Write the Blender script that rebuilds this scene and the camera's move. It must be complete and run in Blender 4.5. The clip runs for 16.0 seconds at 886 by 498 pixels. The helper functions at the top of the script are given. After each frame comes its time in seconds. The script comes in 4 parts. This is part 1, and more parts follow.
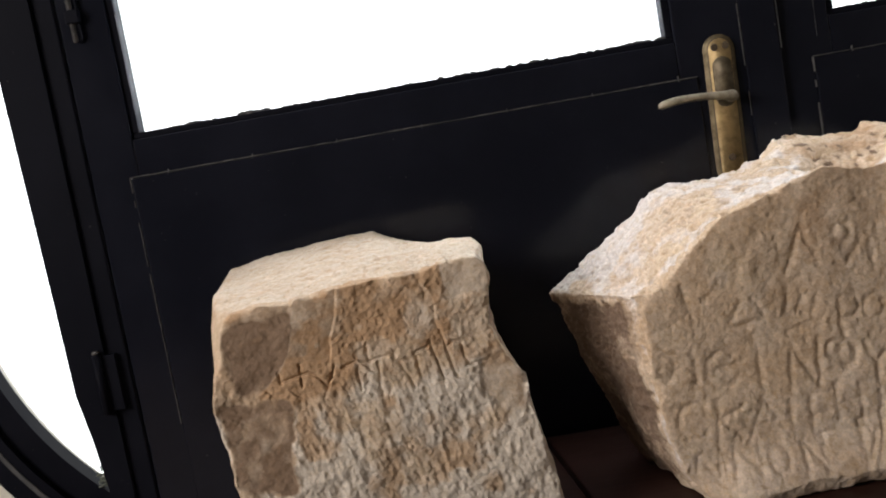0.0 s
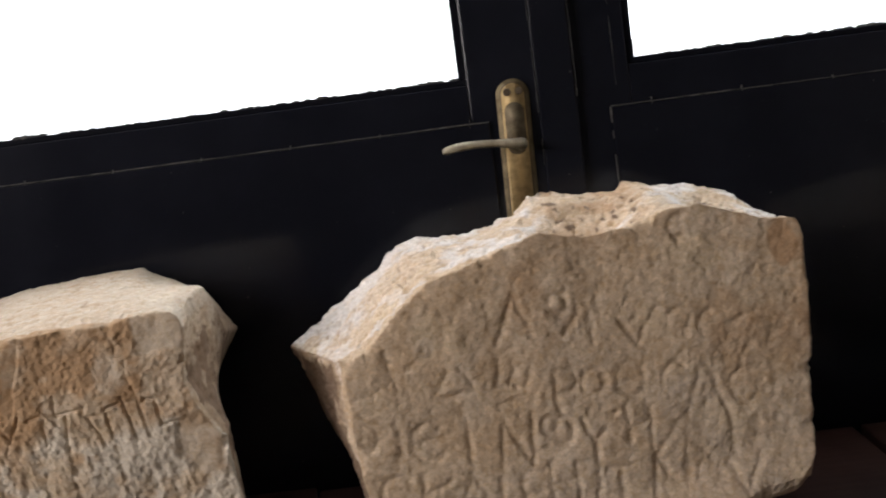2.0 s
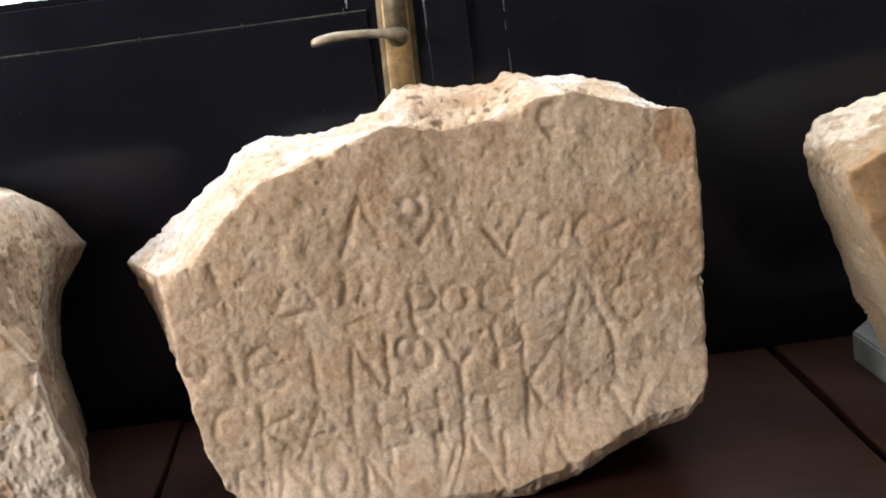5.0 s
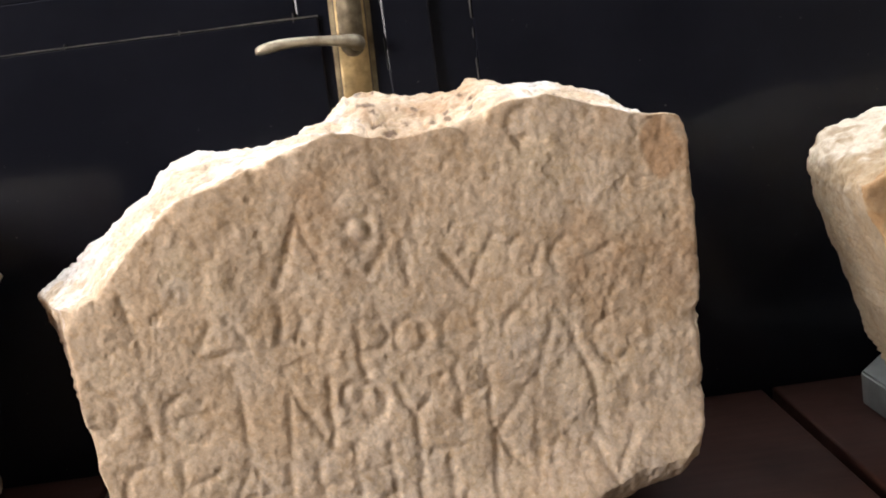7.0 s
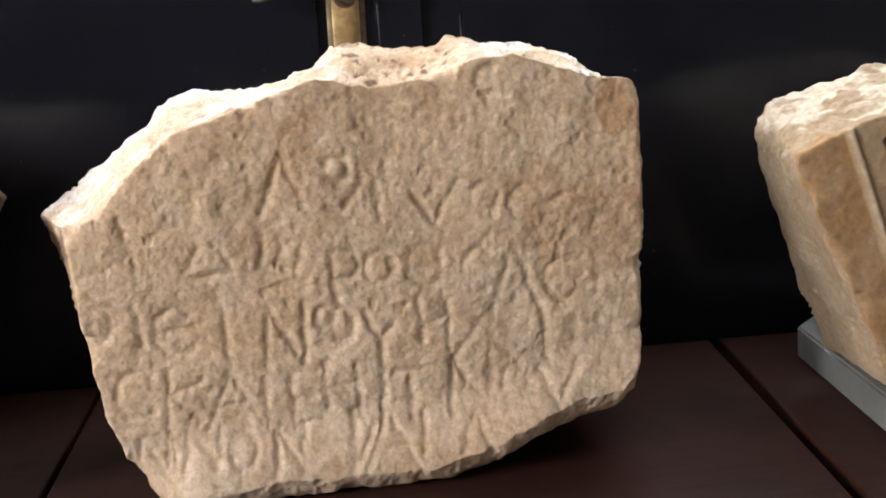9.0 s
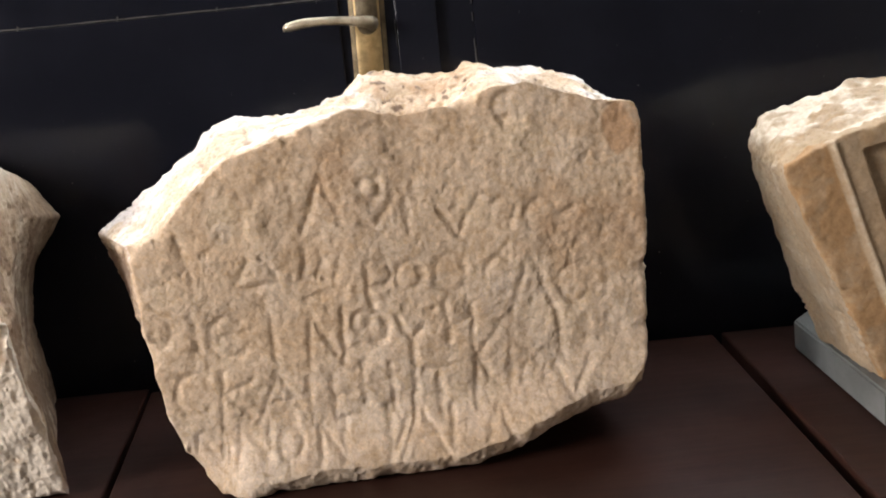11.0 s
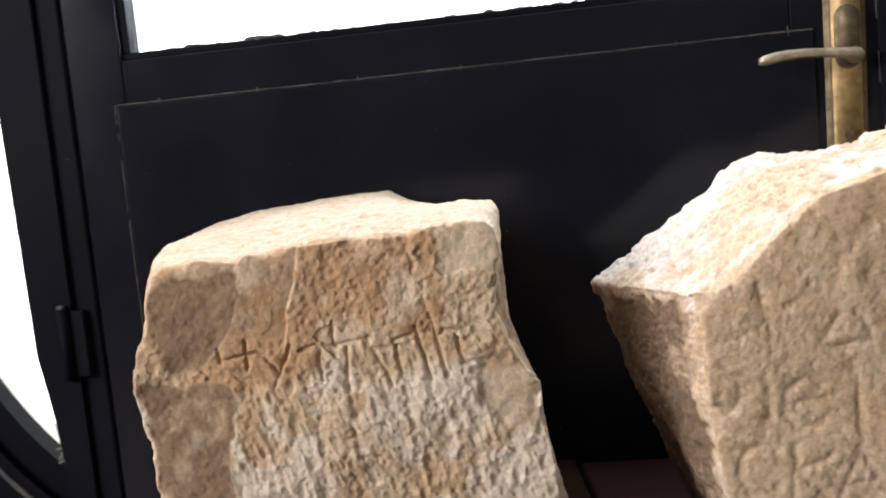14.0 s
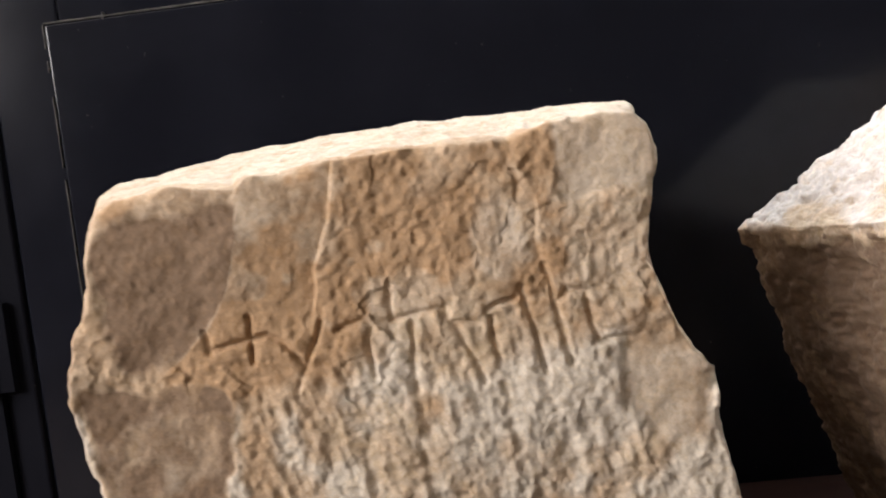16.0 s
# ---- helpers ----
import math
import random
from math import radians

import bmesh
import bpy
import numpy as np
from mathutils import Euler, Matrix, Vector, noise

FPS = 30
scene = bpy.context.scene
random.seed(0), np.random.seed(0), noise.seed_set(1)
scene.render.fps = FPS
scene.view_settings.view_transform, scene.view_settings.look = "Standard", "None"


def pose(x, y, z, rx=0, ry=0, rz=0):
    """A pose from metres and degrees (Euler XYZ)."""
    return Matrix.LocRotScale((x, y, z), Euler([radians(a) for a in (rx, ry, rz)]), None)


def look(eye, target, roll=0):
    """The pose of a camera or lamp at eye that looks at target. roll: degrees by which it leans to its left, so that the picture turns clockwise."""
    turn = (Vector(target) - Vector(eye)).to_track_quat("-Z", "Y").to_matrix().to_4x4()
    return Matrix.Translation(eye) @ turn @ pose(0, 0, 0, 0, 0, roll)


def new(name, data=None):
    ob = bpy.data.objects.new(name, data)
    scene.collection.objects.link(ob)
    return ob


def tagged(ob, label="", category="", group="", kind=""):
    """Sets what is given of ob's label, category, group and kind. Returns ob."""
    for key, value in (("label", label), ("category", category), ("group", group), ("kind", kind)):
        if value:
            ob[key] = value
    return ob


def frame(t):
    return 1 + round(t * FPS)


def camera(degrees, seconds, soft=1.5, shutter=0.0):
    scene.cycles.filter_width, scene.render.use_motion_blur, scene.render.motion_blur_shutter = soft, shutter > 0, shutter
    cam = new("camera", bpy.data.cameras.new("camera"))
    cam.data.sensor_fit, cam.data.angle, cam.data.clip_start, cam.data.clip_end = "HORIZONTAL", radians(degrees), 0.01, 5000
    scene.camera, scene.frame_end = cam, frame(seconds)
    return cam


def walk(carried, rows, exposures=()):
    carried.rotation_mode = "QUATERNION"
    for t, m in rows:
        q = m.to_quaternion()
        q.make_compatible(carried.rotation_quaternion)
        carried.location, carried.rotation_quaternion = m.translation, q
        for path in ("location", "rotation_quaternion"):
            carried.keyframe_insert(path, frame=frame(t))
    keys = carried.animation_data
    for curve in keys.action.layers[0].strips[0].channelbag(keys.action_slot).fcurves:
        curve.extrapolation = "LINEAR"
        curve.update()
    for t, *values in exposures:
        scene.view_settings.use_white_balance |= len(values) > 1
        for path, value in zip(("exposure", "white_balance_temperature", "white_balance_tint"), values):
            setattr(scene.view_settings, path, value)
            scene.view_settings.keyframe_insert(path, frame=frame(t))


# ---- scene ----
cam = camera(47.3, 16.0, soft=1.9, shutter=0.5)
PATH = [
    (0, (0.146, 0.009, 1.0), (0.091, 1.997, 0.788), -10.1),
    (0.5, (0.199, 0.124, 0.981), (0.102, 2.113, 0.797), -10.5),
    (1, (0.28, 0.216, 0.981), (0.177, 2.207, 0.816), -10.5),
    (1.5, (0.394, 0.177, 0.99), (0.313, 2.167, 0.805), -8.3),
    (2, (0.515, 0.093, 0.998), (0.451, 2.082, 0.8), -7.5),
    (2.5, (0.549, 0.099, 1.0), (0.499, 2.088, 0.8), -8.2),
    (3, (0.562, 0.115, 0.984), (0.535, 2.104, 0.782), -8.7),
    (3.5, (0.569, 0.138, 0.956), (0.553, 2.116, 0.663), -7.5),
    (4, (0.597, 0.169, 0.949), (0.575, 2.135, 0.584), -7.7),
    (6.5, (0.644, 0.377, 0.902), (0.675, 2.356, 0.612), -7.2),
    (7, (0.652, 0.397, 0.897), (0.695, 2.377, 0.619), -7.4),
    (7.5, (0.659, 0.387, 0.904), (0.722, 2.364, 0.612), -6.1),
    (8, (0.67, 0.359, 0.899), (0.756, 2.333, 0.589), -4.9),
    (8.5, (0.674, 0.333, 0.892), (0.729, 2.3, 0.537), -4.1),
    (10.8, (0.661, 0.198, 0.928), (0.679, 2.161, 0.548), -5.8),
    (11, (0.659, 0.196, 0.929), (0.683, 2.161, 0.559), -5.7),
    (11.5, (0.647, 0.189, 0.938), (0.676, 2.157, 0.584), -5.1),
    (12, (0.63, 0.175, 0.93), (0.598, 2.148, 0.606), -5.4),
    (12.5, (0.587, 0.175, 0.935), (0.472, 2.15, 0.64), -5.2),
    (13, (0.485, 0.191, 0.953), (0.22, 2.159, 0.717), -4.5),
    (13.5, (0.357, 0.257, 0.939), (-0.016, 2.212, 0.743), -4.7),
    (14, (0.233, 0.316, 0.92), (-0.026, 2.289, 0.726), -5.7),
    (14.5, (0.096, 0.399, 0.902), (0.102, 2.388, 0.692), -6.7),
    (15, (0.053, 0.526, 0.873), (0.117, 2.514, 0.669), -7.1),
    (15.5, (0.05, 0.609, 0.844), (-0.022, 2.602, 0.694), -6.3),
    (16, (0.079, 0.654, 0.833), (-0.081, 2.641, 0.667), -6.8),
]
EXPOSURES = [(0.0, -0.82), (1.0, -0.88), (2.0, -0.93), (3.0, -0.95), (3.5, -0.85), (4.0, -0.5), (6.4, 0.03), (8.5, 0.0), (11.0, 0.06), (12.0, 0.09), (13.0, -0.13), (14.0, -0.2), (15.0, -0.2), (16.0, -0.26)]
walk(cam, [(t, look(eye, target, roll)) for t, eye, target, roll in PATH], EXPOSURES)

# ---- light: overcast daylight behind the glazed doors and from the room's far windows ----
WALL_Y = 1.706      # front face of the door leaves
SHELF_Z = 0.476     # top of the display bench


def make_world():
    w = bpy.data.worlds.new("overcast_sky")
    scene.world = w
    w.use_nodes = True
    nt = w.node_tree
    sky = nt.nodes.new("ShaderNodeTexSky")
    sky.sky_type = 'NISHITA'
    sky.sun_disc = False
    sky.sun_elevation = radians(48)
    sky.sun_rotation = radians(20)
    bg = nt.nodes["Background"]
    bg.inputs["Strength"].default_value = 0.12
    nt.links.new(sky.outputs[0], bg.inputs[0])


make_world()
sun = new("sun", bpy.data.lights.new("sun", 'SUN'))
sun.data.energy, sun.data.angle, sun.data.color = 1.0, radians(12), (1.0, 0.96, 0.9)
sun.matrix_world = look((1.5, 6.0, 7.0), (0.4, 1.4, 0.9))


def window_light(x, y, z, w, h, watts, target, color):
    d = bpy.data.lights.new("window_light", 'AREA')
    d.shape, d.size, d.size_y, d.energy, d.color = 'RECTANGLE', w, h, watts, color
    ob = new("window_light", d)
    ob.matrix_world = look((x, y, z), target)
    return ob


for wx in (0.076, 1.24):
    window_light(wx, 1.84, 1.56, 0.88, 0.9, 31, (wx, 0.0, 0.7), (0.84, 0.91, 1.0))
window_light(-2.66, -0.6, 1.95, 1.7, 1.3, 192, (0.6, 1.26, 0.8), (1.0, 0.935, 0.92))


# ---- materials ----
def material(name):
    m = bpy.data.materials.new(name)
    m.use_nodes = True
    nt = m.node_tree
    return m, nt, nt.nodes["Principled BSDF"]


def node(nt, kind, **inputs):
    n = nt.nodes.new(kind)
    for k, v in inputs.items():
        n.inputs[k.replace("_", " ")].default_value = v
    return n


def noise_node(nt, scale, detail=6, rough=0.6, coord=None):
    n = node(nt, "ShaderNodeTexNoise", Scale=scale, Detail=detail, Roughness=rough)
    if coord is not None:
        nt.links.new(coord, n.inputs["Vector"])
    return n


def ramp(nt, src, stops):
    r = nt.nodes.new("ShaderNodeValToRGB")
    el = r.color_ramp.elements
    while len(el) < len(stops):
        el.new(0.5)
    for e, (p, c) in zip(el, stops):
        e.position = p
        e.color = (*c, 1) if len(c) == 3 else c
    nt.links.new(src, r.inputs[0])
    return r


def mix(nt, fac, a, b, mode='MIX'):
    m = nt.nodes.new("ShaderNodeMix")
    m.data_type, m.blend_type = 'RGBA', mode
    for sock, v in ((m.inputs[0], fac), (m.inputs[6], a), (m.inputs[7], b)):
        if hasattr(v, "is_linked"):
            nt.links.new(v, sock)
        else:
            sock.default_value = v if not isinstance(v, tuple) else (*v, 1)
    return m.outputs[2]


def bump(nt, bsdf, height, strength, distance, prev=None):
    b = node(nt, "ShaderNodeBump", Strength=strength, Distance=distance)
    nt.links.new(height, b.inputs["Height"])
    if prev is not None:
        nt.links.new(prev, b.inputs["Normal"])
    nt.links.new(b.outputs[0], bsdf.inputs["Normal"])
    return b.outputs[0]


def limestone(name, pale, warm, ochre, dark, lightest=(0.62, 0.56, 0.495), fleck=1.0):
    """Weathered limestone: pale and warm mottling, ochre crust and dark patina where the stone carries them,
    and the shaded sides and lit tops painted in the same attribute.
    """
    m, nt, bsdf = material(name)
    co = nt.nodes.new("ShaderNodeTexCoord").outputs["Object"]
    big = noise_node(nt, 9, 8, 0.62, co)
    mid = noise_node(nt, 42, 8, 0.65, co)
    fine = noise_node(nt, 260, 6, 0.7, co)
    col = mix(nt, ramp(nt, big.outputs[0], [(0.36, (0, 0, 0)), (0.66, (1, 1, 1))]).outputs[0], pale, warm)
    col = mix(nt, ramp(nt, mid.outputs[0], [(0.5, (0, 0, 0)), (0.78, (.8, .8, .8))]).outputs[0], col, warm)
    mp = nt.nodes.new("ShaderNodeMapping")
    mp.inputs["Scale"].default_value = (60, 60, 22)
    mp.inputs["Rotation"].default_value = (0, 0.35, 0)
    nt.links.new(co, mp.inputs[0])
    run = noise_node(nt, 1.0, 7, 0.7, mp.outputs[0])
    col = mix(nt, ramp(nt, run.outputs[0], [(0.46, (0, 0, 0)), (0.72, (.5, .5, .5))]).outputs[0], col, tuple(0.55 * a + 0.45 * b for a, b in zip(warm, ochre)))
    col = mix(nt, ramp(nt, run.outputs[0], [(0.26, (.6, .6, .6)), (0.42, (0, 0, 0))]).outputs[0], col, tuple(c * 1.12 for c in pale))
    grey = noise_node(nt, 55, 5, 0.6, mp.outputs[0])
    grey.inputs["Scale"].default_value = 0.8
    col = mix(nt, ramp(nt, grey.outputs[0], [(0.60, (0, 0, 0)), (0.74, (.45, .45, .45))]).outputs[0], col, (0.40, 0.35, 0.285))
    rose = noise_node(nt, 15, 6, 0.6, co)
    rose.inputs["Distortion"].default_value = 0.6
    col = mix(nt, ramp(nt, rose.outputs[0], [(0.49, (0, 0, 0)), (0.62, (.75, .75, .75))]).outputs[0], col, (warm[0] * 0.98, warm[1] * 0.955, warm[2] * 0.92))
    col = mix(nt, ramp(nt, rose.outputs[0], [(0.32, (.5, .5, .5)), (0.46, (0, 0, 0))]).outputs[0], col, (pale[0], pale[1] * 0.98, pale[2] * 0.88))
    # small flecks of cream and brown, and thin pale threads between them
    flecks = noise_node(nt, 165, 4, 0.62, co)
    flecks.inputs["Distortion"].default_value = 0.7
    threads = noise_node(nt, 48, 4, 0.55, co)
    threads.inputs["Distortion"].default_value = 2.4
    thread = ramp(nt, threads.outputs[0], [(0.465, (0, 0, 0)), (0.495, (.55 * fleck,) * 3), (0.525, (0, 0, 0))])
    att = nt.nodes.new("ShaderNodeAttribute")
    att.attribute_name = "stain_and_light"
    sep = nt.nodes.new("ShaderNodeSeparateColor")
    nt.links.new(att.outputs["Color"], sep.inputs[0])
    broke = nt.nodes.new("ShaderNodeMath")
    broke.operation = 'MULTIPLY_ADD'
    nt.links.new(mid.outputs[0], broke.inputs[0])
    broke.inputs[1].default_value = 3.4
    broke.inputs[2].default_value = -1.7
    for sock, tint in (("Red", ochre), ("Green", dark), ("Blue", lightest)):
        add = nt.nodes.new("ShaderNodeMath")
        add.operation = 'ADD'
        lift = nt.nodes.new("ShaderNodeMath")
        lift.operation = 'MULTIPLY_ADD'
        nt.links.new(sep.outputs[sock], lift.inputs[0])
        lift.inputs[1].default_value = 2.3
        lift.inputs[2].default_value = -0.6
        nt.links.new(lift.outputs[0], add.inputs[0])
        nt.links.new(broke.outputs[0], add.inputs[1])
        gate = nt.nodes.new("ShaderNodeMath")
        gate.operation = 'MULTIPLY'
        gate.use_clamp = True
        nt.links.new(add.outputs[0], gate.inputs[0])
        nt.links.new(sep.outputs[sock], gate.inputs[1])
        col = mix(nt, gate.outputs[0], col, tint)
    tint = ramp(nt, flecks.outputs[0], [(0.34, (1.22, 1.2, 1.15)), (0.47, (1, 1, 1)), (0.54, (1, 1, 1)), (0.67, (0.84, 0.78, 0.68))])
    col = mix(nt, fleck, col, tint.outputs[0], 'MULTIPLY')
    blot = noise_node(nt, 78, 5, 0.6, co)
    blot.inputs["Distortion"].default_value = 1.1
    patchy = ramp(nt, blot.outputs[0], [(0.34, (1.16, 1.15, 1.13)), (0.5, (1, 1, 1)), (0.64, (0.86, 0.80, 0.70))])
    col = mix(nt, fleck, col, patchy.outputs[0], 'MULTIPLY')
    col = mix(nt, thread.outputs[0], col, (1.28, 1.24, 1.15), 'MULTIPLY')
    speck = ramp(nt, fine.outputs[0], [(0.32, (0.62, 0.57, 0.51)), (0.5, (1, 1, 1)), (0.72, (1.12, 1.1, 1.06))])
    col = mix(nt, 0.32, col, speck.outputs[0], 'MULTIPLY')
    nt.links.new(col, bsdf.inputs["Base Color"])
    bsdf.inputs["Roughness"].default_value = 0.88
    bsdf.inputs["Specular IOR Level"].default_value = 0.25
    b = bump(nt, bsdf, mid.outputs[0], 0.25, 0.004)
    b = bump(nt, bsdf, flecks.outputs[0], 0.22, 0.002, b)
    bump(nt, bsdf, fine.outputs[0], 0.35, 0.0012, b)
    return m


def gloss_paint(name, base, rough, dusty, spec):
    """Old gloss paint with brush streaks, faint dust and chips."""
    m, nt, bsdf = material(name)
    co = nt.nodes.new("ShaderNodeTexCoord").outputs["Object"]
    cloud = noise_node(nt, 5, 5, 0.6, co)
    mp = nt.nodes.new("ShaderNodeMapping")
    mp.inputs["Scale"].default_value = (14, 14, 160)
    nt.links.new(co, mp.inputs[0])
    streak = noise_node(nt, 1.0, 5, 0.6, mp.outputs[0])
    spots = noise_node(nt, 120, 3, 0.5, co)
    col = mix(nt, ramp(nt, cloud.outputs[0], [(0.4, (0, 0, 0)), (0.75, (1, 1, 1))]).outputs[0], base, tuple(c * 1.5 + 0.001 for c in base))
    col = mix(nt, ramp(nt, spots.outputs[0], [(0.74, (0, 0, 0)), (0.80, (dusty, dusty, dusty))]).outputs[0], col, (0.16, 0.15, 0.14))
    nt.links.new(col, bsdf.inputs["Base Color"])
    r = ramp(nt, cloud.outputs[0], [(0.3, (rough * 0.8,) * 3), (0.7, (rough * 1.3,) * 3)])
    nt.links.new(r.outputs[0], bsdf.inputs["Roughness"])
    bsdf.inputs["Specular IOR Level"].default_value = spec
    bump(nt, bsdf, streak.outputs[0], 0.03, 0.001)
    return m


def brass(name, tint, rough):
    m, nt, bsdf = material(name)
    co = nt.nodes.new("ShaderNodeTexCoord").outputs["Object"]
    n = noise_node(nt, 60, 6, 0.65, co)
    s = noise_node(nt, 400, 3, 0.6, co)
    col = mix(nt, ramp(nt, n.outputs[0], [(0.42, (0, 0, 0)), (0.72, (1, 1, 1))]).outputs[0], tint, tuple(c * 0.55 for c in tint))
    nt.links.new(col, bsdf.inputs["Base Color"])
    bsdf.inputs["Metallic"].default_value = 0.85
    rr = ramp(nt, n.outputs[0], [(0.3, (rough,) * 3), (0.75, (rough + 0.25,) * 3)])
    nt.links.new(rr.outputs[0], bsdf.inputs["Roughness"])
    bump(nt, bsdf, s.outputs[0], 0.15, 0.0006)
    return m


def stained_wood(name, base):
    m, nt, bsdf = material(name)
    co = nt.nodes.new("ShaderNodeTexCoord").outputs["Object"]
    mp = nt.nodes.new("ShaderNodeMapping")
    mp.inputs["Scale"].default_value = (4, 60, 60)
    nt.links.new(co, mp.inputs[0])
    grain = noise_node(nt, 1.4, 8, 0.65, mp.outputs[0])
    cloud = noise_node(nt, 6, 6, 0.6, co)
    dust = noise_node(nt, 160, 4, 0.6, co)
    col = mix(nt, ramp(nt, grain.outputs[0], [(0.35, (0, 0, 0)), (0.7, (1, 1, 1))]).outputs[0], base, tuple(c * 1.7 for c in base))
    col = mix(nt, ramp(nt, cloud.outputs[0], [(0.5, (0, 0, 0)), (0.8, (.5, .5, .5))]).outputs[0], col, tuple(c * 0.5 for c in base))
    col = mix(nt, ramp(nt, dust.outputs[0], [(0.72, (0, 0, 0)), (0.82, (.35, .35, .35))]).outputs[0], col, (0.30, 0.25, 0.21))
    wear = noise_node(nt, 2.6, 7, 0.68, mp.outputs[0])
    col = mix(nt, ramp(nt, wear.outputs[0], [(0.56, (0, 0, 0)), (0.76, (.5, .5, .5))]).outputs[0], col, tuple(c * 2.6 + 0.006 for c in base))
    nt.links.new(col, bsdf.inputs["Base Color"])
    rr = ramp(nt, cloud.outputs[0], [(0.3, (0.42,) * 3), (0.7, (0.6,) * 3)])
    nt.links.new(rr.outputs[0], bsdf.inputs["Roughness"])
    bsdf.inputs["Specular IOR Level"].default_value = 0.16
    bump(nt, bsdf, grain.outputs[0], 0.12, 0.002)
    return m


def plain(name, a, b, scale, rough, bump_d=0.002):
    m, nt, bsdf = material(name)
    co = nt.nodes.new("ShaderNodeTexCoord").outputs["Object"]
    n = noise_node(nt, scale, 8, 0.6, co)
    f = noise_node(nt, scale * 22, 5, 0.6, co)
    col = mix(nt, ramp(nt, n.outputs[0], [(0.35, (0, 0, 0)), (0.7, (1, 1, 1))]).outputs[0], a, b)
    nt.links.new(col, bsdf.inputs["Base Color"])
    bsdf.inputs["Roughness"].default_value = rough
    bump(nt, bsdf, f.outputs[0], 0.3, bump_d)
    return m


MAT_BUFF = limestone("buff_limestone", (0.60, 0.495, 0.388), (0.515, 0.39, 0.272), (0.43, 0.285, 0.175), (0.18, 0.125, 0.088), (0.62, 0.57, 0.535), 0.8)
MAT_OCHRE = limestone("ochre_limestone", (0.565, 0.47, 0.365), (0.485, 0.352, 0.235), (0.425, 0.28, 0.165), (0.245, 0.168, 0.112), (0.60, 0.53, 0.44), 0.6)
MAT_GOLD = limestone("golden_limestone", (0.36, 0.29, 0.21), (0.33, 0.24, 0.15), (0.34, 0.21, 0.105), (0.25, 0.215, 0.17), (0.60, 0.53, 0.43), 0.5)
MAT_DOOR = gloss_paint("black_gloss_paint", (0.0060, 0.0066, 0.0105), 0.15, 0.5, 0.24)
MAT_FRAME = gloss_paint("black_frame_paint", (0.005, 0.0053, 0.008), 0.5, 0.6, 0.03)
MAT_DUST = plain("dusty_paint", (0.02, 0.019, 0.018), (0.11, 0.104, 0.098), 60, 0.85)
MAT_GREY = plain("grey_dusty_paint", (0.03, 0.03, 0.03), (0.07, 0.068, 0.065), 40, 0.8)
MAT_CRUMB = plain("grey_green_crumb", (0.10, 0.11, 0.08), (0.22, 0.23, 0.18), 50, 0.9)
MAT_BRASS = brass("tarnished_brass", (0.52, 0.375, 0.185), 0.42)
MAT_RIM = brass("dark_brass_rim", (0.27, 0.215, 0.13), 0.5)
MAT_LEVER = brass("dull_lever_metal", (0.46, 0.40, 0.30), 0.38)
MAT_COVER = brass("brown_cover_metal", (0.20, 0.16, 0.105), 0.5)
MAT_SCREW = plain("dark_screw", (0.05, 0.035, 0.02), (0.10, 0.07, 0.04), 90, 0.5)
MAT_BENCH = stained_wood("dark_stained_wood", (0.020, 0.0080, 0.0055))
MAT_MARBLE = plain("grey_marble", (0.125, 0.128, 0.122), (0.215, 0.218, 0.205), 14, 0.5)
MAT_PLASTER = plain("cream_plaster", (0.62, 0.58, 0.49), (0.70, 0.66, 0.57), 5, 0.9)
MAT_FLOOR = plain("floor_tile_clay", (0.18, 0.14, 0.11), (0.24, 0.19, 0.14), 4, 0.6)
MAT_CEILING = plain("ceiling_paint", (0.42, 0.40, 0.37), (0.48, 0.46, 0.43), 3, 0.9)
MAT_ROOM = plain("grey_room_plaster", (0.28, 0.265, 0.24), (0.35, 0.33, 0.30), 4, 0.9)


def glass_material():
    m, nt, bsdf = material("window_glass")
    bsdf.inputs["Transmission Weight"].default_value = 1.0
    bsdf.inputs["Roughness"].default_value = 0.0
    bsdf.inputs["IOR"].default_value = 1.45
    return m


def daylight_material(strength):
    m, nt, bsdf = material("overcast_daylight")
    nt.nodes.remove(bsdf)
    em = nt.nodes.new("ShaderNodeEmission")
    em.inputs[0].default_value = (0.95, 0.975, 1.0, 1)
    em.inputs[1].default_value = strength
    nt.links.new(em.outputs[0], nt.nodes["Material Output"].inputs[0])
    return m


MAT_GLASS = glass_material()
MAT_DAY = daylight_material(5.0)


# ---- mesh helpers ----
def mesh_of(name, bm, material, smooth=False):
    me = bpy.data.meshes.new(name)
    bmesh.ops.recalc_face_normals(bm, faces=bm.faces)
    if smooth:
        for f in bm.faces:
            f.smooth = True
    bm.to_mesh(me)
    bm.free()
    me.materials.append(material)
    return me


def part(name, bm, material, parent=None, label="", smooth=False):
    ob = new(name, mesh_of(name, bm, material, smooth))
    if parent is not None:
        ob.parent = parent
    if label:
        tagged(ob, label=label)
    return ob


def box(x0, x1, y0, y1, z0, z1, bevel=0.0, segs=2, bm=None):
    own = bm is None
    bm = bm or bmesh.new()
    r = bmesh.ops.create_cube(bm, size=1.0, matrix=Matrix.LocRotScale(
        ((x0 + x1) / 2, (y0 + y1) / 2, (z0 + z1) / 2), None, (x1 - x0, y1 - y0, z1 - z0)))
    if bevel and own:
        bmesh.ops.bevel(bm, geom=bm.edges[:], offset=bevel, segments=segs, affect='EDGES', profile=0.5)
    return bm


def empty(name, at=(0, 0, 0)):
    ob = new(name)
    ob.location = at
    bpy.context.view_layer.update()
    return ob


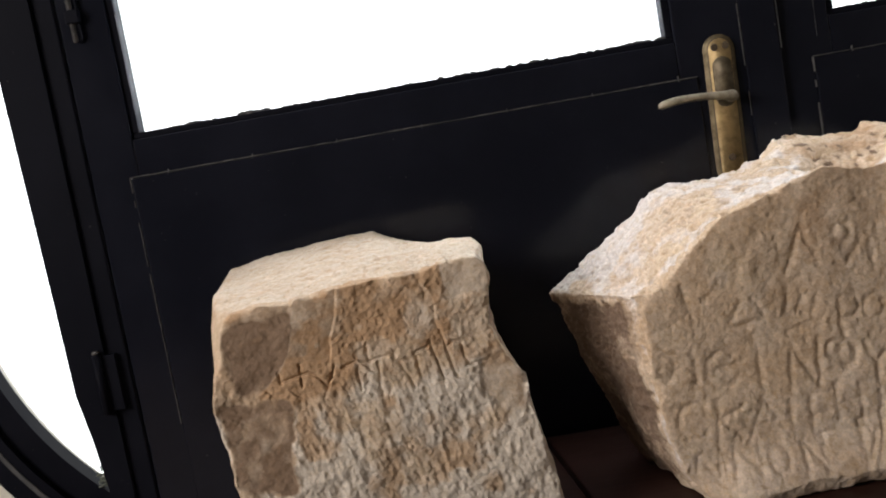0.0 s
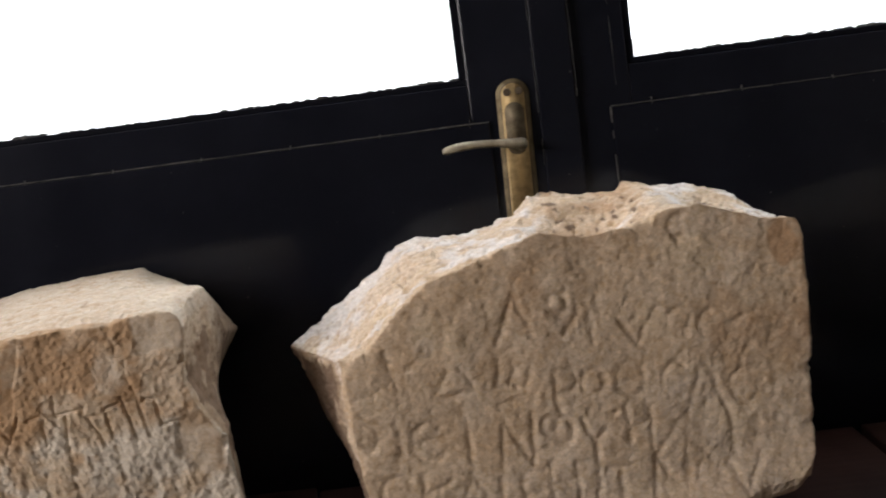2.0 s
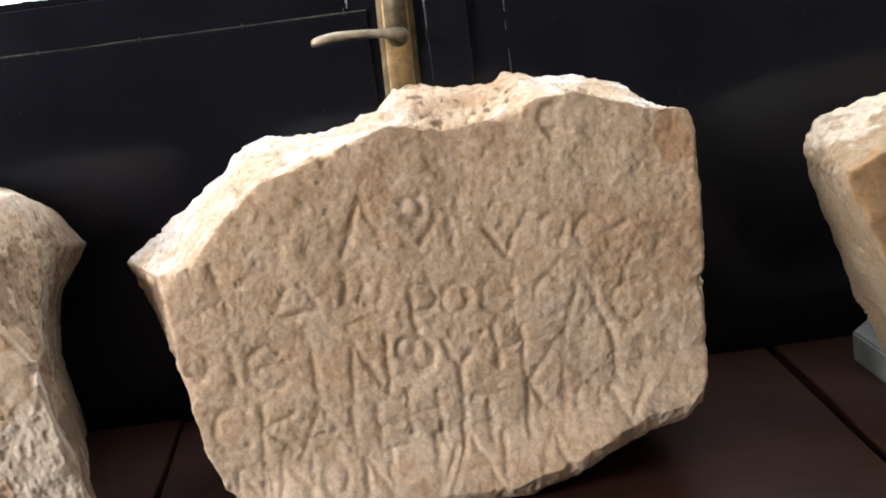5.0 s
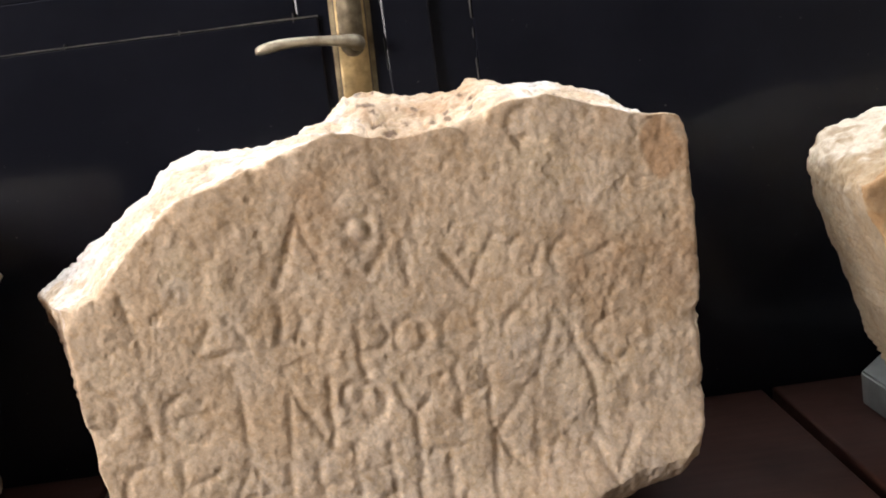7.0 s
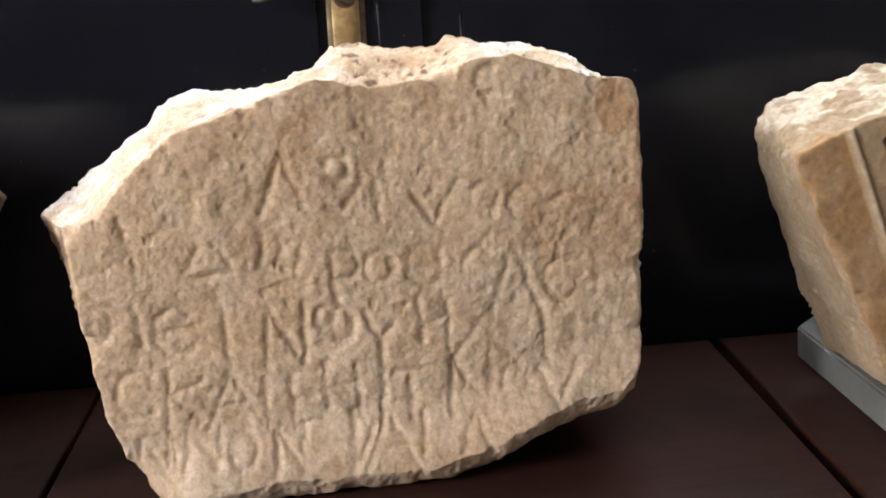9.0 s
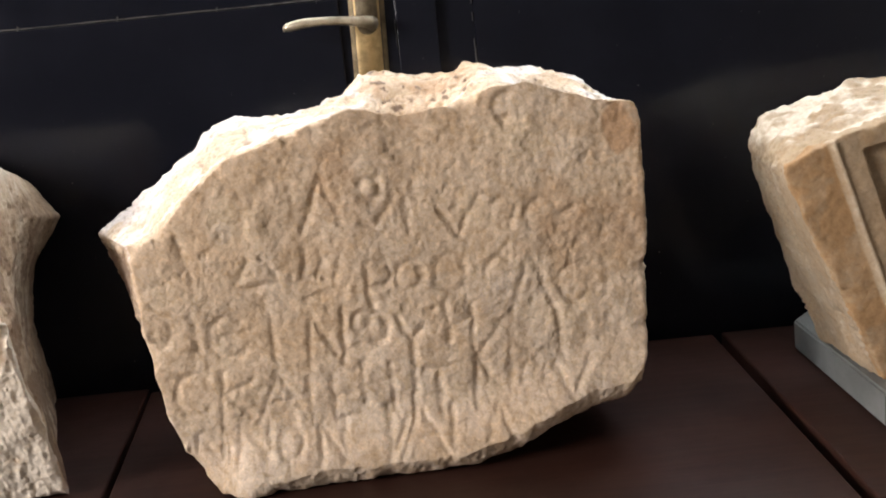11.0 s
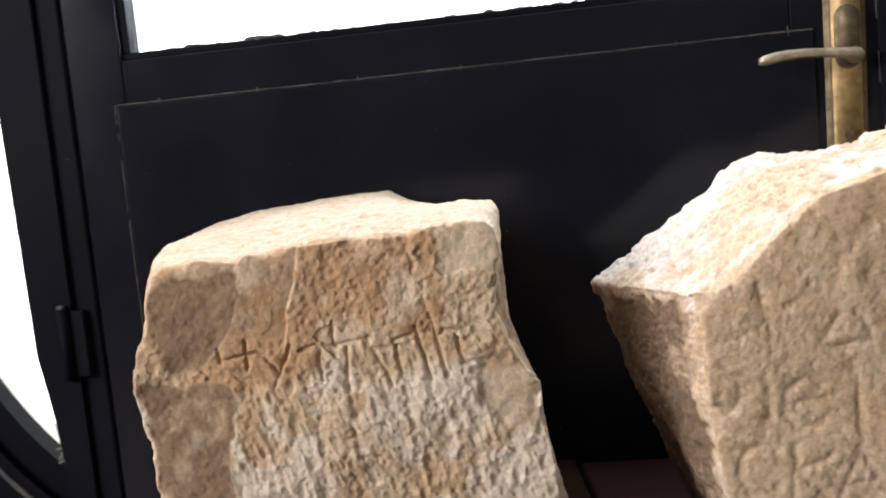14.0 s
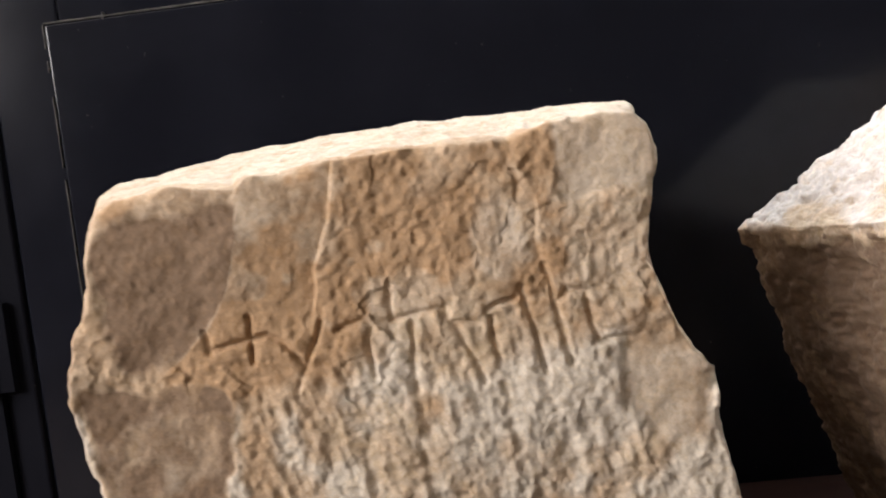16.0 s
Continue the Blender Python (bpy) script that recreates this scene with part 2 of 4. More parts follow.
# ---- carved and broken stone ----
RNG = np.random.default_rng(7)
HASH = RNG.random((64, 64, 64)).astype(np.float32) * 2 - 1


def vnoise(p):
    """Smooth value noise in [-1, 1] at the points p (n, 3)."""
    i = np.floor(p).astype(int)
    f = p - i
    f = f * f * f * (f * (f * 6 - 15) + 10)
    out = np.zeros(len(p))
    for dx in (0, 1):
        for dy in (0, 1):
            for dz in (0, 1):
                w = (f[:, 0] if dx else 1 - f[:, 0]) * (f[:, 1] if dy else 1 - f[:, 1]) * (f[:, 2] if dz else 1 - f[:, 2])
                out += w * HASH[(i[:, 0] + dx) & 63, (i[:, 1] + dy) & 63, (i[:, 2] + dz) & 63]
    return out


def fbm(p, scale, octaves=4, gain=0.55, shift=0.0):
    q, a, s = p * scale + shift, 1.0, 0.0
    for _ in range(octaves):
        s = s + a * vnoise(q)
        q, a = q * 2.03 + 11.3, a * gain
    return s


def smooth(a, b, x):
    t = np.clip((x - a) / (b - a), 0, 1)
    return t * t * (3 - 2 * t)


def curve(pts, n):
    """n points evenly along a line through pts."""
    p = np.array(pts, float)
    d = np.r_[0, np.cumsum(np.hypot(*np.diff(p, axis=0).T))]
    s = np.linspace(0, d[-1], n)
    return np.c_[np.interp(s, d, p[:, 0]), np.interp(s, d, p[:, 1])]


def outline(left, bottom, right, top, nu, nv):
    """Four sides, each running left to right or bottom to top."""
    return curve(left, nv), curve(bottom, nu), curve(right, nv), curve(top, nu)


def coons(sides):
    L, B, R, T = sides
    nu, nv = len(B), len(L)
    u, v = np.linspace(0, 1, nu)[None, :, None], np.linspace(0, 1, nv)[:, None, None]
    return ((1 - u) * L[:, None] + u * R[:, None] + (1 - v) * B[None] + v * T[None]
            - (1 - u) * (1 - v) * B[0] - u * (1 - v) * B[-1] - (1 - u) * v * T[0] - u * v * T[-1])


def loop_of(sides):
    L, B, R, T = sides
    return np.concatenate([B[:-1], R[:-1], T[::-1][:-1], L[::-1][:-1]])


def stone(name, rings, nu, nv, steps, material, relief, stain_and_light, side_noise, ragged=0.0015, edge=0.006):
    """A block of stone: a dense carved front, then sides that run back through the rings.
    rings: (outline sides, (a, b, c)) with y = a + b x + c z. relief(x, z) gives the depth cut into the front."""
    frames = [(outline(*s, nu, nv), k) for s, k in rings]
    base = loop_of(frames[0][0])
    g = coons(frames[0][0])
    k = frames[0][1]
    X, Z = g[..., 0].ravel(), g[..., 1].ravel()
    P0 = np.c_[X, np.zeros_like(X), Z]
    # ragged rim, fading inwards
    iu, iv = np.meshgrid(np.arange(nu), np.arange(nv))
    cell = 0.5 * (np.hypot(*(g[nv // 2, 0] - g[nv // 2, -1])) / nu + np.hypot(*(g[0, nu // 2] - g[-1, nu // 2])) / nv)
    rim = (np.minimum(np.minimum(iu, nu - 1 - iu), np.minimum(iv, nv - 1 - iv)) * cell).ravel()
    fade = np.exp(-rim / 0.02)
    X = X + fade * ragged * fbm(P0, 60, 3, shift=3.1)
    Z = Z + fade * ragged * fbm(P0, 60, 3, shift=9.7)
    nick = smooth(-0.1, 0.8, fbm(P0, 34, 3, shift=19.0))
    cut = relief(X, Z) + edge * np.exp(-rim / (edge * (0.25 + 0.8 * nick))) * (0.3 + 1.5 * nick)
    Y = k[0] + k[1] * X + k[2] * Z + cut
    front = np.c_[X, Y, Z]
    idx = np.arange(nu * nv).reshape(nv, nu)
    ring_idx = np.concatenate([idx[0, :-1], idx[:-1, -1], idx[-1, ::-1][:-1], idx[::-1, 0][:-1]])
    n = len(ring_idx)
    # sides
    loops = []
    for j, (s, kk) in enumerate(frames):
        lp = loop_of(s)
        if j:
            lp = sum(np.roll(lp, q, 0) for q in range(-5, 6)) / 11
        loops.append(np.c_[lp[:, 0], kk[0] + kk[1] * lp[:, 0] + kk[2] * lp[:, 1], lp[:, 1]])
    ragged_rim = front[ring_idx] - loops[0]
    verts = [front]
    prev = ring_idx
    faces = []
    a, b, c, d = idx[:-1, :-1].ravel(), idx[:-1, 1:].ravel(), idx[1:, 1:].ravel(), idx[1:, :-1].ravel()
    faces.append(np.c_[a, b, c, d])
    total, count = sum(steps), len(front)
    done = 0
    for j in range(len(loops) - 1):
        for q in range(1, steps[j] + 1):
            t = q / steps[j]
            done += 1
            lp = loops[j] * (1 - t) + loops[j + 1] * t + ragged_rim * np.array([math.exp(-done / 4.0), math.exp(-done / 14.0), math.exp(-done / 4.0)])
            ctr = lp.mean(0)
            tan = np.roll(lp, -6, 0) - np.roll(lp, 6, 0)
            nrm = np.c_[tan[:, 2], np.zeros(n), -tan[:, 0]]
            nrm /= np.linalg.norm(nrm, axis=1)[:, None] + 1e-9
            w = min(1.0, done / 5.0)
            lp = lp + nrm * (w * side_noise(lp))[:, None]
            lp[:, 2] = np.maximum(lp[:, 2], SHELF_Z + 0.001) if name != "carved_moulded_block" else lp[:, 2]
            verts.append(lp)
            cur = count + np.arange(n)
            count += n
            faces.append(np.c_[prev, np.roll(prev, -1), np.roll(cur, -1), cur][:, ::-1])
            prev = cur
    verts.append(verts[-1].mean(0)[None])
    tail = np.c_[prev, np.full(n, count), np.roll(prev, -1)]
    V = np.concatenate(verts)
    F = [tuple(f) for f in np.concatenate(faces).tolist()] + [tuple(f) for f in tail.tolist()]
    foot = np.array([V[:, 0].mean(), V[:, 1].mean(), V[:, 2].min()])
    me = bpy.data.meshes.new(name)
    me.from_pydata((V - foot).tolist(), [], F)
    me.polygons.foreach_set("use_smooth", [True] * len(F))
    col = np.ones((len(V), 4), np.float32)
    col[:, :3] = 0
    st = stain_and_light(V[:, 0], V[:, 1], V[:, 2])
    for ch, val in enumerate(st):
        col[:, ch] = np.clip(val, 0, 1)
    at = me.attributes.new("stain_and_light", 'FLOAT_COLOR', 'POINT')
    at.data.foreach_set("color", col.ravel())
    me.materials.append(material)
    me.update()
    bm = bmesh.new()
    bm.from_mesh(me)
    bmesh.ops.recalc_face_normals(bm, faces=bm.faces)
    bm.to_mesh(me)
    bm.free()
    ob = new(name, me)
    ob.location = foot
    return ob


def arc(a0, a1, n=14, rx=0.5, rz=0.5):
    return [(rx * math.cos(radians(a0 + (a1 - a0) * i / n)), rz * math.sin(radians(a0 + (a1 - a0) * i / n))) for i in range(n + 1)]


GLYPHS = {
    "A": [[(-.5, -.5), (-.04, .5), (.5, -.5)], [(-.28, -.15), (.28, -.1)]],
    "L": [[(-.5, -.45), (0, .5), (.5, -.5)]],
    "J": [[(-.5, -.25), (-.1, -.5), (.5, .5)]],
    "I": [[(-.2, .5), (.2, -.5)]],
    "V": [[(-.5, .3), (-.1, -.5), (.5, .5)]],
    "O": [arc(0, 360)], "C": [arc(45, 315)], "S": [arc(60, 290)],
    "E": [arc(45, 315), [(-.2, 0), (.4, .08)]],
    "G": [arc(50, 320, rx=.35), [(.12, -.15), (.85, .3)]],
    "X": [[(.13, .5), (.5, -.5)], [(-.5, -.29), (.38, -.05)]],
    "D": [[(-.1, .42), (-.5, -.5), (.5, -.44), (.2, .5)]],
    "W": [[(-.44, .5), (-.5, -.26), (-.22, -.44), (-.02, .2), (-.03, -.36), (.26, -.5), (.5, .27)]],
    "P": [[(-.4, .5), (-.4, -.5)], [(-.4, .45), (.3, .4), (.5, .15), (.2, -.1), (-.4, -.1)]],
    "N": [[(-.5, -.5), (-.4, .45), (.4, -.4), (.5, .5)]],
    "M": [[(-.38, .45), (-.5, -.5)], [(-.35, .42), (.29, -.33)], [(.5, .5), (.48, -.48)]],
    "Y": [[(-.5, .46), (-.17, .2), (.5, .5)], [(-.17, .2), (-.26, -.5)]],
    "H": [[(-.48, .5), (-.47, -.3)], [(-.5, .05), (.48, .15)], [(.5, .45), (.47, -.5)]],
    "K": [[(-.35, .5), (-.5, -.5)], [(.5, .29), (-.36, .11), (.38, -.4)]],
    "B": [[(.5, .5), (-.45, .48), (-.5, -.5), (.38, -.45)], [(-.47, 0), (.23, .01)]],
    "T": [[(-.5, .5), (.5, .49)], [(-.02, .48), (-.06, -.5)]],
    "F": [[(-.48, .5), (-.5, -.5)], [(-.47, .03), (.5, .09)]],
    "U": [[(-.5, .5), (-.5, -.5), (.5, .2)]],
    # the uneven letters of the rough block
    "a": [[(-.5, .28), (-.47, -.2)], [(-.44, -.08), (.41, 0)], [(.5, .5), (.44, -.5)]],
    "b": [[(-.5, .38), (-.29, .41), (.19, -.15)], [(.5, .5), (.03, -.5)]],
    "c": [[(-.5, .4), (.31, .5), (.5, .36), (.49, -.5)]],
    "d": [[(-.44, .5), (-.5, .16), (.5, .22)], [(-.12, .15), (-.18, -.5)]],
    "e": [[(-.5, .5), (.5, -.5)]],
    "f": [[(-.5, .34), (.5, .5)], [(-.4, .23), (-.34, -.5)]],
    "g": [[(-.5, .5), (-.28, -.5)], [(-.4, .15), (-.23, .27), (.01, .18), (.15, -.3)], [(.11, -.31), (.5, -.28)]],
}


def carve(X, Z, line, width, depth):
    """Grooves for a line of (letter, x, z, width, height)."""
    cut = np.zeros_like(X)
    wob = np.c_[X, Z, X * 0]
    wx, wz = X + 0.0016 * vnoise(wob * 70), Z + 0.0016 * vnoise(wob * 70 + 31)
    vary = 0.75 + 0.45 * vnoise(wob * 34 + 5)
    for ch, cx, cz, w, h in line:
        near = (abs(wx - cx) < w + 0.02) & (abs(wz - cz) < h / 2 + 0.02)
        if not near.any():
            continue
        px, pz = wx[near], wz[near]
        best = np.full(len(px), 9.0)
        for stroke in GLYPHS[ch]:
            for (ax, az), (bx, bz) in zip(stroke, stroke[1:]):
                ax2, az2, bx2, bz2 = cx + ax * w, cz + az * h, cx + bx * w, cz + bz * h
                dx, dz = bx2 - ax2, bz2 - az2
                t = np.clip(((px - ax2) * dx + (pz - az2) * dz) / (dx * dx + dz * dz + 1e-9), 0, 1)
                best = np.minimum(best, np.hypot(px - ax2 - t * dx, pz - az2 - t * dz))
        cut[near] = np.maximum(cut[near], depth * vary[near] * np.exp(-(best / width) ** 2))
    return cut


def blob(X, Z, cx, cz, rx, rz, soft=0.35):
    w = np.c_[X, Z, X * 0]
    r = np.hypot((X - cx) / rx, (Z - cz) / rz) + 0.28 * fbm(w, 28, 3, shift=cx * 50)
    return 1 - smooth(1 - soft, 1 + soft, r)


# ---- the room ----
def wall_box(name, x0, x1, y0, y1, z0, z1, mat, label):
    ob = part(name, box(x0, x1, y0, y1, z0, z1), mat)
    return tagged(ob, label=label, category=name.split("_")[0], kind="structure")


wall_box("floor", -2.6, 3.0, -6.0, 2.0, -0.1, 0.0, MAT_FLOOR, "plain clay-coloured floor of the display room")
wall_box("ceiling", -2.6, 3.0, -6.0, 2.0, 2.9, 3.0, MAT_CEILING, "plain off-white painted ceiling")
wall_box("wall_east", 3.0, 3.1, -6.0, 2.0, 0.0, 2.9, MAT_ROOM, "grey plastered side wall")
wall_box("wall_south", -2.6, 3.0, -6.1, -6.0, 0.0, 2.9, MAT_ROOM, "grey plastered end wall")


def west_wall():
    """Side wall with the opening of its one window."""
    bm = bmesh.new()
    for y0, y1, z0, z1 in ((-6.0, -1.5, 0.0, 2.9), (0.3, 2.0, 0.0, 2.9), (-1.5, 0.3, 0.0, 1.25), (-1.5, 0.3, 2.65, 2.9)):
        box(-2.72, -2.6, y0, y1, z0, z1, bm=bm)
    tagged(part("wall_west", bm, MAT_ROOM), label="grey plastered side wall with a window opening", category="wall", kind="structure")


west_wall()
wall_box("wall_north_lintel", -0.58, 1.86, 1.72, 1.92, 2.16, 2.9, MAT_PLASTER, "cream plaster above the glazed doors")
wall_box("wall_north_east", 1.86, 3.0, 1.72, 1.92, 0.0, 2.9, MAT_PLASTER, "cream plaster beside the glazed doors")


def round_opening_wall():
    """Wall west of the doors, with a round window cut through it."""
    cx, cz, r = -0.16, 0.93, 0.66
    bm = bmesh.new()
    ang = [radians(238 - i * (116 / 40)) for i in range(41)]
    arcp = [(cx + r * math.cos(a), cz + r * math.sin(a)) for a in ang]
    rim = [(-2.6, 0.0)] + [(-2.6, z) for _, z in arcp[1:-1]] + [(-2.6, 2.9)]
    xe = arcp[0][0]
    for (x0, z0), (x1, z1), (_, w0), (_, w1) in zip(arcp, arcp[1:], rim, rim[1:]):
        q = [(x0, z0), (x1, z1), (-2.6, w1), (-2.6, w0)]
        f = [bm.verts.new((x, 1.76, z)) for x, z in q]
        b = [bm.verts.new((x, 1.92, z)) for x, z in q]
        bm.faces.new(f)
        bm.faces.new(b[::-1])
        bm.faces.new((f[0], f[1], b[1], b[0]))
    for pts in ([(-2.6, 0.0), arcp[0], (xe, 0.0)], [(-2.6, 2.9), (arcp[-1][0], 2.9), arcp[-1]]):
        f = [bm.verts.new((x, 1.76, z)) for x, z in pts]
        b = [bm.verts.new((x, 1.92, z)) for x, z in pts]
        bm.faces.new(f)
        bm.faces.new(b[::-1])
    tagged(part("wall_north_west", bm, MAT_PLASTER), label="cream plaster wall around the round window", category="wall", kind="structure")
    win = empty("window_round", (cx, 1.74, cz))
    tagged(win, label="round window in a dark painted curved frame", category="window", kind="structure")

    def band(r0, r1, y0, y1):
        bm = bmesh.new()
        rows = []
        for i in range(49):
            a = radians(122 + i * (116 / 48))
            rows.append([bm.verts.new((q * math.cos(a), y, q * math.sin(a))) for q, y in ((r0, y0), (r1, y0), (r1, y1), (r0, y1))])
        for p, q in zip(rows, rows[1:]):
            for j in range(4):
                bm.faces.new((p[j], q[j], q[(j + 1) % 4], p[(j + 1) % 4]))
        return bm

    part("outer_frame", band(0.637, 0.695, -0.022, 0.03), MAT_FRAME, win)
    part("inner_frame", band(0.590, 0.637, -0.008, 0.03), MAT_FRAME, win)
    part("bead", band(0.654, 0.662, -0.0245, -0.0), MAT_GREY, win, "dusty grey line round the frame")
    # small grey-green crumbs along the foot of the opening
    rnd = random.Random(12)
    bm = bmesh.new()
    for i in range(120):
        z = 0.505 + 0.10 * rnd.random() ** 1.6
        x = -0.556 - rnd.random() ** 2 * 0.016 * (1 - (z - 0.505) / 0.13)
        s = rnd.uniform(0.0012, 0.0034)
        bmesh.ops.create_icosphere(bm, subdivisions=1, radius=s, matrix=Matrix.LocRotScale((x - cx, rnd.uniform(-0.012, 0.006), z - cz), None, (1.6, 1, 0.8)))
    tagged(part("corner_crumbs", bm, MAT_CRUMB, win, "grey-green crumbs in the window corner"), kind="stuff")


round_opening_wall()

# far daylight outside, plain and white
tagged(part("backdrop", box(-9, 9, 5.0, 5.05, -0.5, 7.0), MAT_DAY), label="white overcast daylight outside the windows", category="backdrop", kind="structure")
tagged(part("ground", box(-9, 9, 1.95, 5.0, -0.6, -0.5), MAT_FLOOR), label="pale ground outside the doors", category="ground", kind="structure")


# ---- the glazed double door ----
def door_leaf(name, xa, xb, panel, glass, label):
    """Leaf between xa and xb. panel: its x range; glass: its x range. All meshes are set about the leaf's foot."""
    leaf = empty(name, (xa, WALL_Y, 0.0))
    tagged(leaf, label=label, category="door", kind="structure")
    y0, y1 = WALL_Y, WALL_Y + 0.05

    def put(nm, bm, mat, lab="", sm=False):
        bmesh.ops.translate(bm, verts=bm.verts, vec=(-xa, -WALL_Y, 0))
        return part(nm, bm, mat, leaf, lab, sm)

    put("stile", box(xa, glass[0] - 0.012, y0, y1, 0.03, 2.13, 0.003), MAT_DOOR)
    put("stile", box(glass[1] + 0.012, xb, y0, y1, 0.03, 2.13, 0.003), MAT_DOOR)
    put("lock_rail", box(glass[0] - 0.012, glass[1] + 0.012, y0, y1, 1.021, 1.09, 0.002), MAT_DOOR)
    put("top_rail", box(glass[0] - 0.012, glass[1] + 0.012, y0, y1, 2.02, 2.13, 0.002), MAT_DOOR)
    put("bottom_rail", box(glass[0] - 0.012, glass[1] + 0.012, y0, y1, 0.03, 0.215, 0.002), MAT_DOOR)
    put("panel", box(panel[0], panel[1], y0 - 0.006, y1 - 0.01, 0.205, 1.0275, 0.003, 3), MAT_DOOR, "flat black gloss door panel")
    # worn bead with dust on its edge
    for nm, lo, hi in (("bead", (panel[0], 1.0275), (panel[1], 1.0305)), ("bead", (panel[0] - 0.002, 0.60), (panel[0] + 0.0005, 1.0275))):
        bm = bmesh.new()
        if hi[0] - lo[0] > 0.1:
            n = 60
            for i in range(n):
                x0 = lo[0] + (hi[0] - lo[0]) * i / n
                x1 = lo[0] + (hi[0] - lo[0]) * (i + 0.97) / n
                t = 0.0016 + 0.0012 * noise.noise((x0 * 9, 1.3, 4.0)) + 0.0009 * noise.noise((x0 * 60, 0, 2))
                if i % 9 == 4:
                    drip = 0.004 + 0.010 * abs(noise.noise((x0 * 31, 2.0, 8.0)))
                    box(x0, x0 + 0.0012, y0 - 0.0063, y0 + 0.001, lo[1] - drip * 0.6, lo[1] + drip, bm=bm)
                if t > 0.0006:
                    box(x0, x1, y0 - 0.0062, y0 + 0.001, lo[1], lo[1] + t, bm=bm)
        else:
            n = 34
            for i in range(n):
                z0 = lo[1] + (hi[1] - lo[1]) * i / n
                t = 0.0011 + 0.0013 * noise.noise((z0 * 14, 7.0, 4.0)) + 0.0007 * noise.noise((z0 * 70, 0, 2))
                if t > 0.0007:
                    box(lo[0], lo[0] + t, y0 - 0.0064, y0 + 0.001, z0, z0 + (hi[1] - lo[1]) * 0.97 / n, bm=bm)
        put(nm, bm, MAT_DUST, "thin dusty worn bead")
    g0, g1 = glass
    for nm, r in (("glazing_bead", (g0 - 0.012, g1 + 0.012, 1.09, 1.10)), ("glazing_bead", (g0 - 0.012, g1 + 0.012, 2.01, 2.02)),
                  ("glazing_bead", (g0 - 0.012, g0, 1.10, 2.01)), ("glazing_bead", (g1, g1 + 0.012, 1.10, 2.01))):
        put(nm, box(r[0], r[1], y0 + 0.006, y1 - 0.006, r[2], r[3], 0.002), MAT_FRAME)
    pane = put("pane", box(g0 - 0.004, g1 + 0.004, y0 + 0.024, y0 + 0.028, 1.096, 2.014), MAT_GLASS, "clear glass pane white with daylight")
    pane.visible_shadow = False
    # crumbs of putty and grime along the foot of the glass
    rnd = random.Random(int(xa * 1000) + 5)
    bm = bmesh.new()
    for i in range(150):
        x = rnd.uniform(g0, g1)
        s = rnd.uniform(0.001, 0.0042) * (0.5 + abs(noise.noise((x * 9, 3, 1))) * 1.6)
        bmesh.ops.create_icosphere(bm, subdivisions=1, radius=s, matrix=Matrix.LocRotScale((x, y0 + rnd.uniform(0.008, 0.022), 1.1005), None, (2.2, 1, 0.9)))
    grime = put("putty_crumbs", bm, MAT_DUST, "grime and old putty along the glass")
    tagged(grime, kind="stuff")
    return leaf


DOOR = door_leaf("door_1", -0.462, 0.645, (-0.395, 0.562), (-0.369, 0.522), "black gloss-painted door leaf, glazed above a flat panel")
door_leaf("door_2", 0.651, 1.758, (0.755, 1.70), (0.801, 1.69), "matching black gloss door leaf, glazed above a panel")

frame_ob = empty("door_frame", (0.65, WALL_Y, 0.0))
tagged(frame_ob, label="black painted timber frame round the doors", category="door frame", kind="structure")


def frame_part(nm, bm, mat, lab=""):
    bmesh.ops.translate(bm, verts=bm.verts, vec=(-0.65, -WALL_Y, 0))
    return part(nm, bm, mat, frame_ob, lab)




def leaning_jamb():
    """Jamb beside the round window; its outer edge narrows towards the foot."""
    bm = bmesh.new()
    side = [(-0.538, 0.0), (-0.540, 0.50), (-0.551, 0.60), (-0.563, 0.68), (-0.566, 0.85), (-0.574, 1.2), (-0.580, 2.2)]
    f = bm.faces.new([bm.verts.new((x, WALL_Y - 0.012, z)) for x, z in side + [(-0.50, 2.2), (-0.50, 0.0)]])
    r = bmesh.ops.extrude_face_region(bm, geom=[f])
    bmesh.ops.translate(bm, verts=[v for v in r["geom"] if isinstance(v, bmesh.types.BMVert)], vec=(0, 0.06, 0))
    return bm


frame_part("jamb", leaning_jamb(), MAT_FRAME)
frame_part("stop", box(-0.50, -0.464, WALL_Y - 0.004, WALL_Y + 0.10, 0.0, 2.2, 0.003), MAT_FRAME)
frame_part("jamb", box(1.762, 1.86, WALL_Y - 0.012, WALL_Y + 0.12, 0.0, 2.2, 0.004), MAT_FRAME)
frame_part("head", box(-0.464, 1.762, WALL_Y - 0.01, WALL_Y + 0.12, 2.134, 2.2, 0.004), MAT_FRAME)
frame_part("cover_strip", box(0.641, 0.702, WALL_Y - 0.012, WALL_Y - 0.001, 0.03, 2.13, 0.003), MAT_DOOR, "narrow black strip covering the meeting edge")


for nm, x, y, z0, z1 in (("worn_edge", 0.6398, 1.6935, 0.93, 1.75), ("worn_edge", 0.7028, 1.6935, 1.05, 1.60), ("worn_edge", 0.7660, 1.7050, 1.06, 1.42)):
    bm, n = bmesh.new(), 40
    for i in range(n):
        z, t = z0 + (z1 - z0) * i / n, 0.0007 + 0.0009 * noise.noise((x * 40, 3.0, i * 0.37))
        if t > 0.0004:
            box(x, x + t, y, y + 0.004, z, z + (z1 - z0) * 0.95 / n, bm=bm)
    frame_part(nm, bm, MAT_GREY, "thin line of worn grey paint")


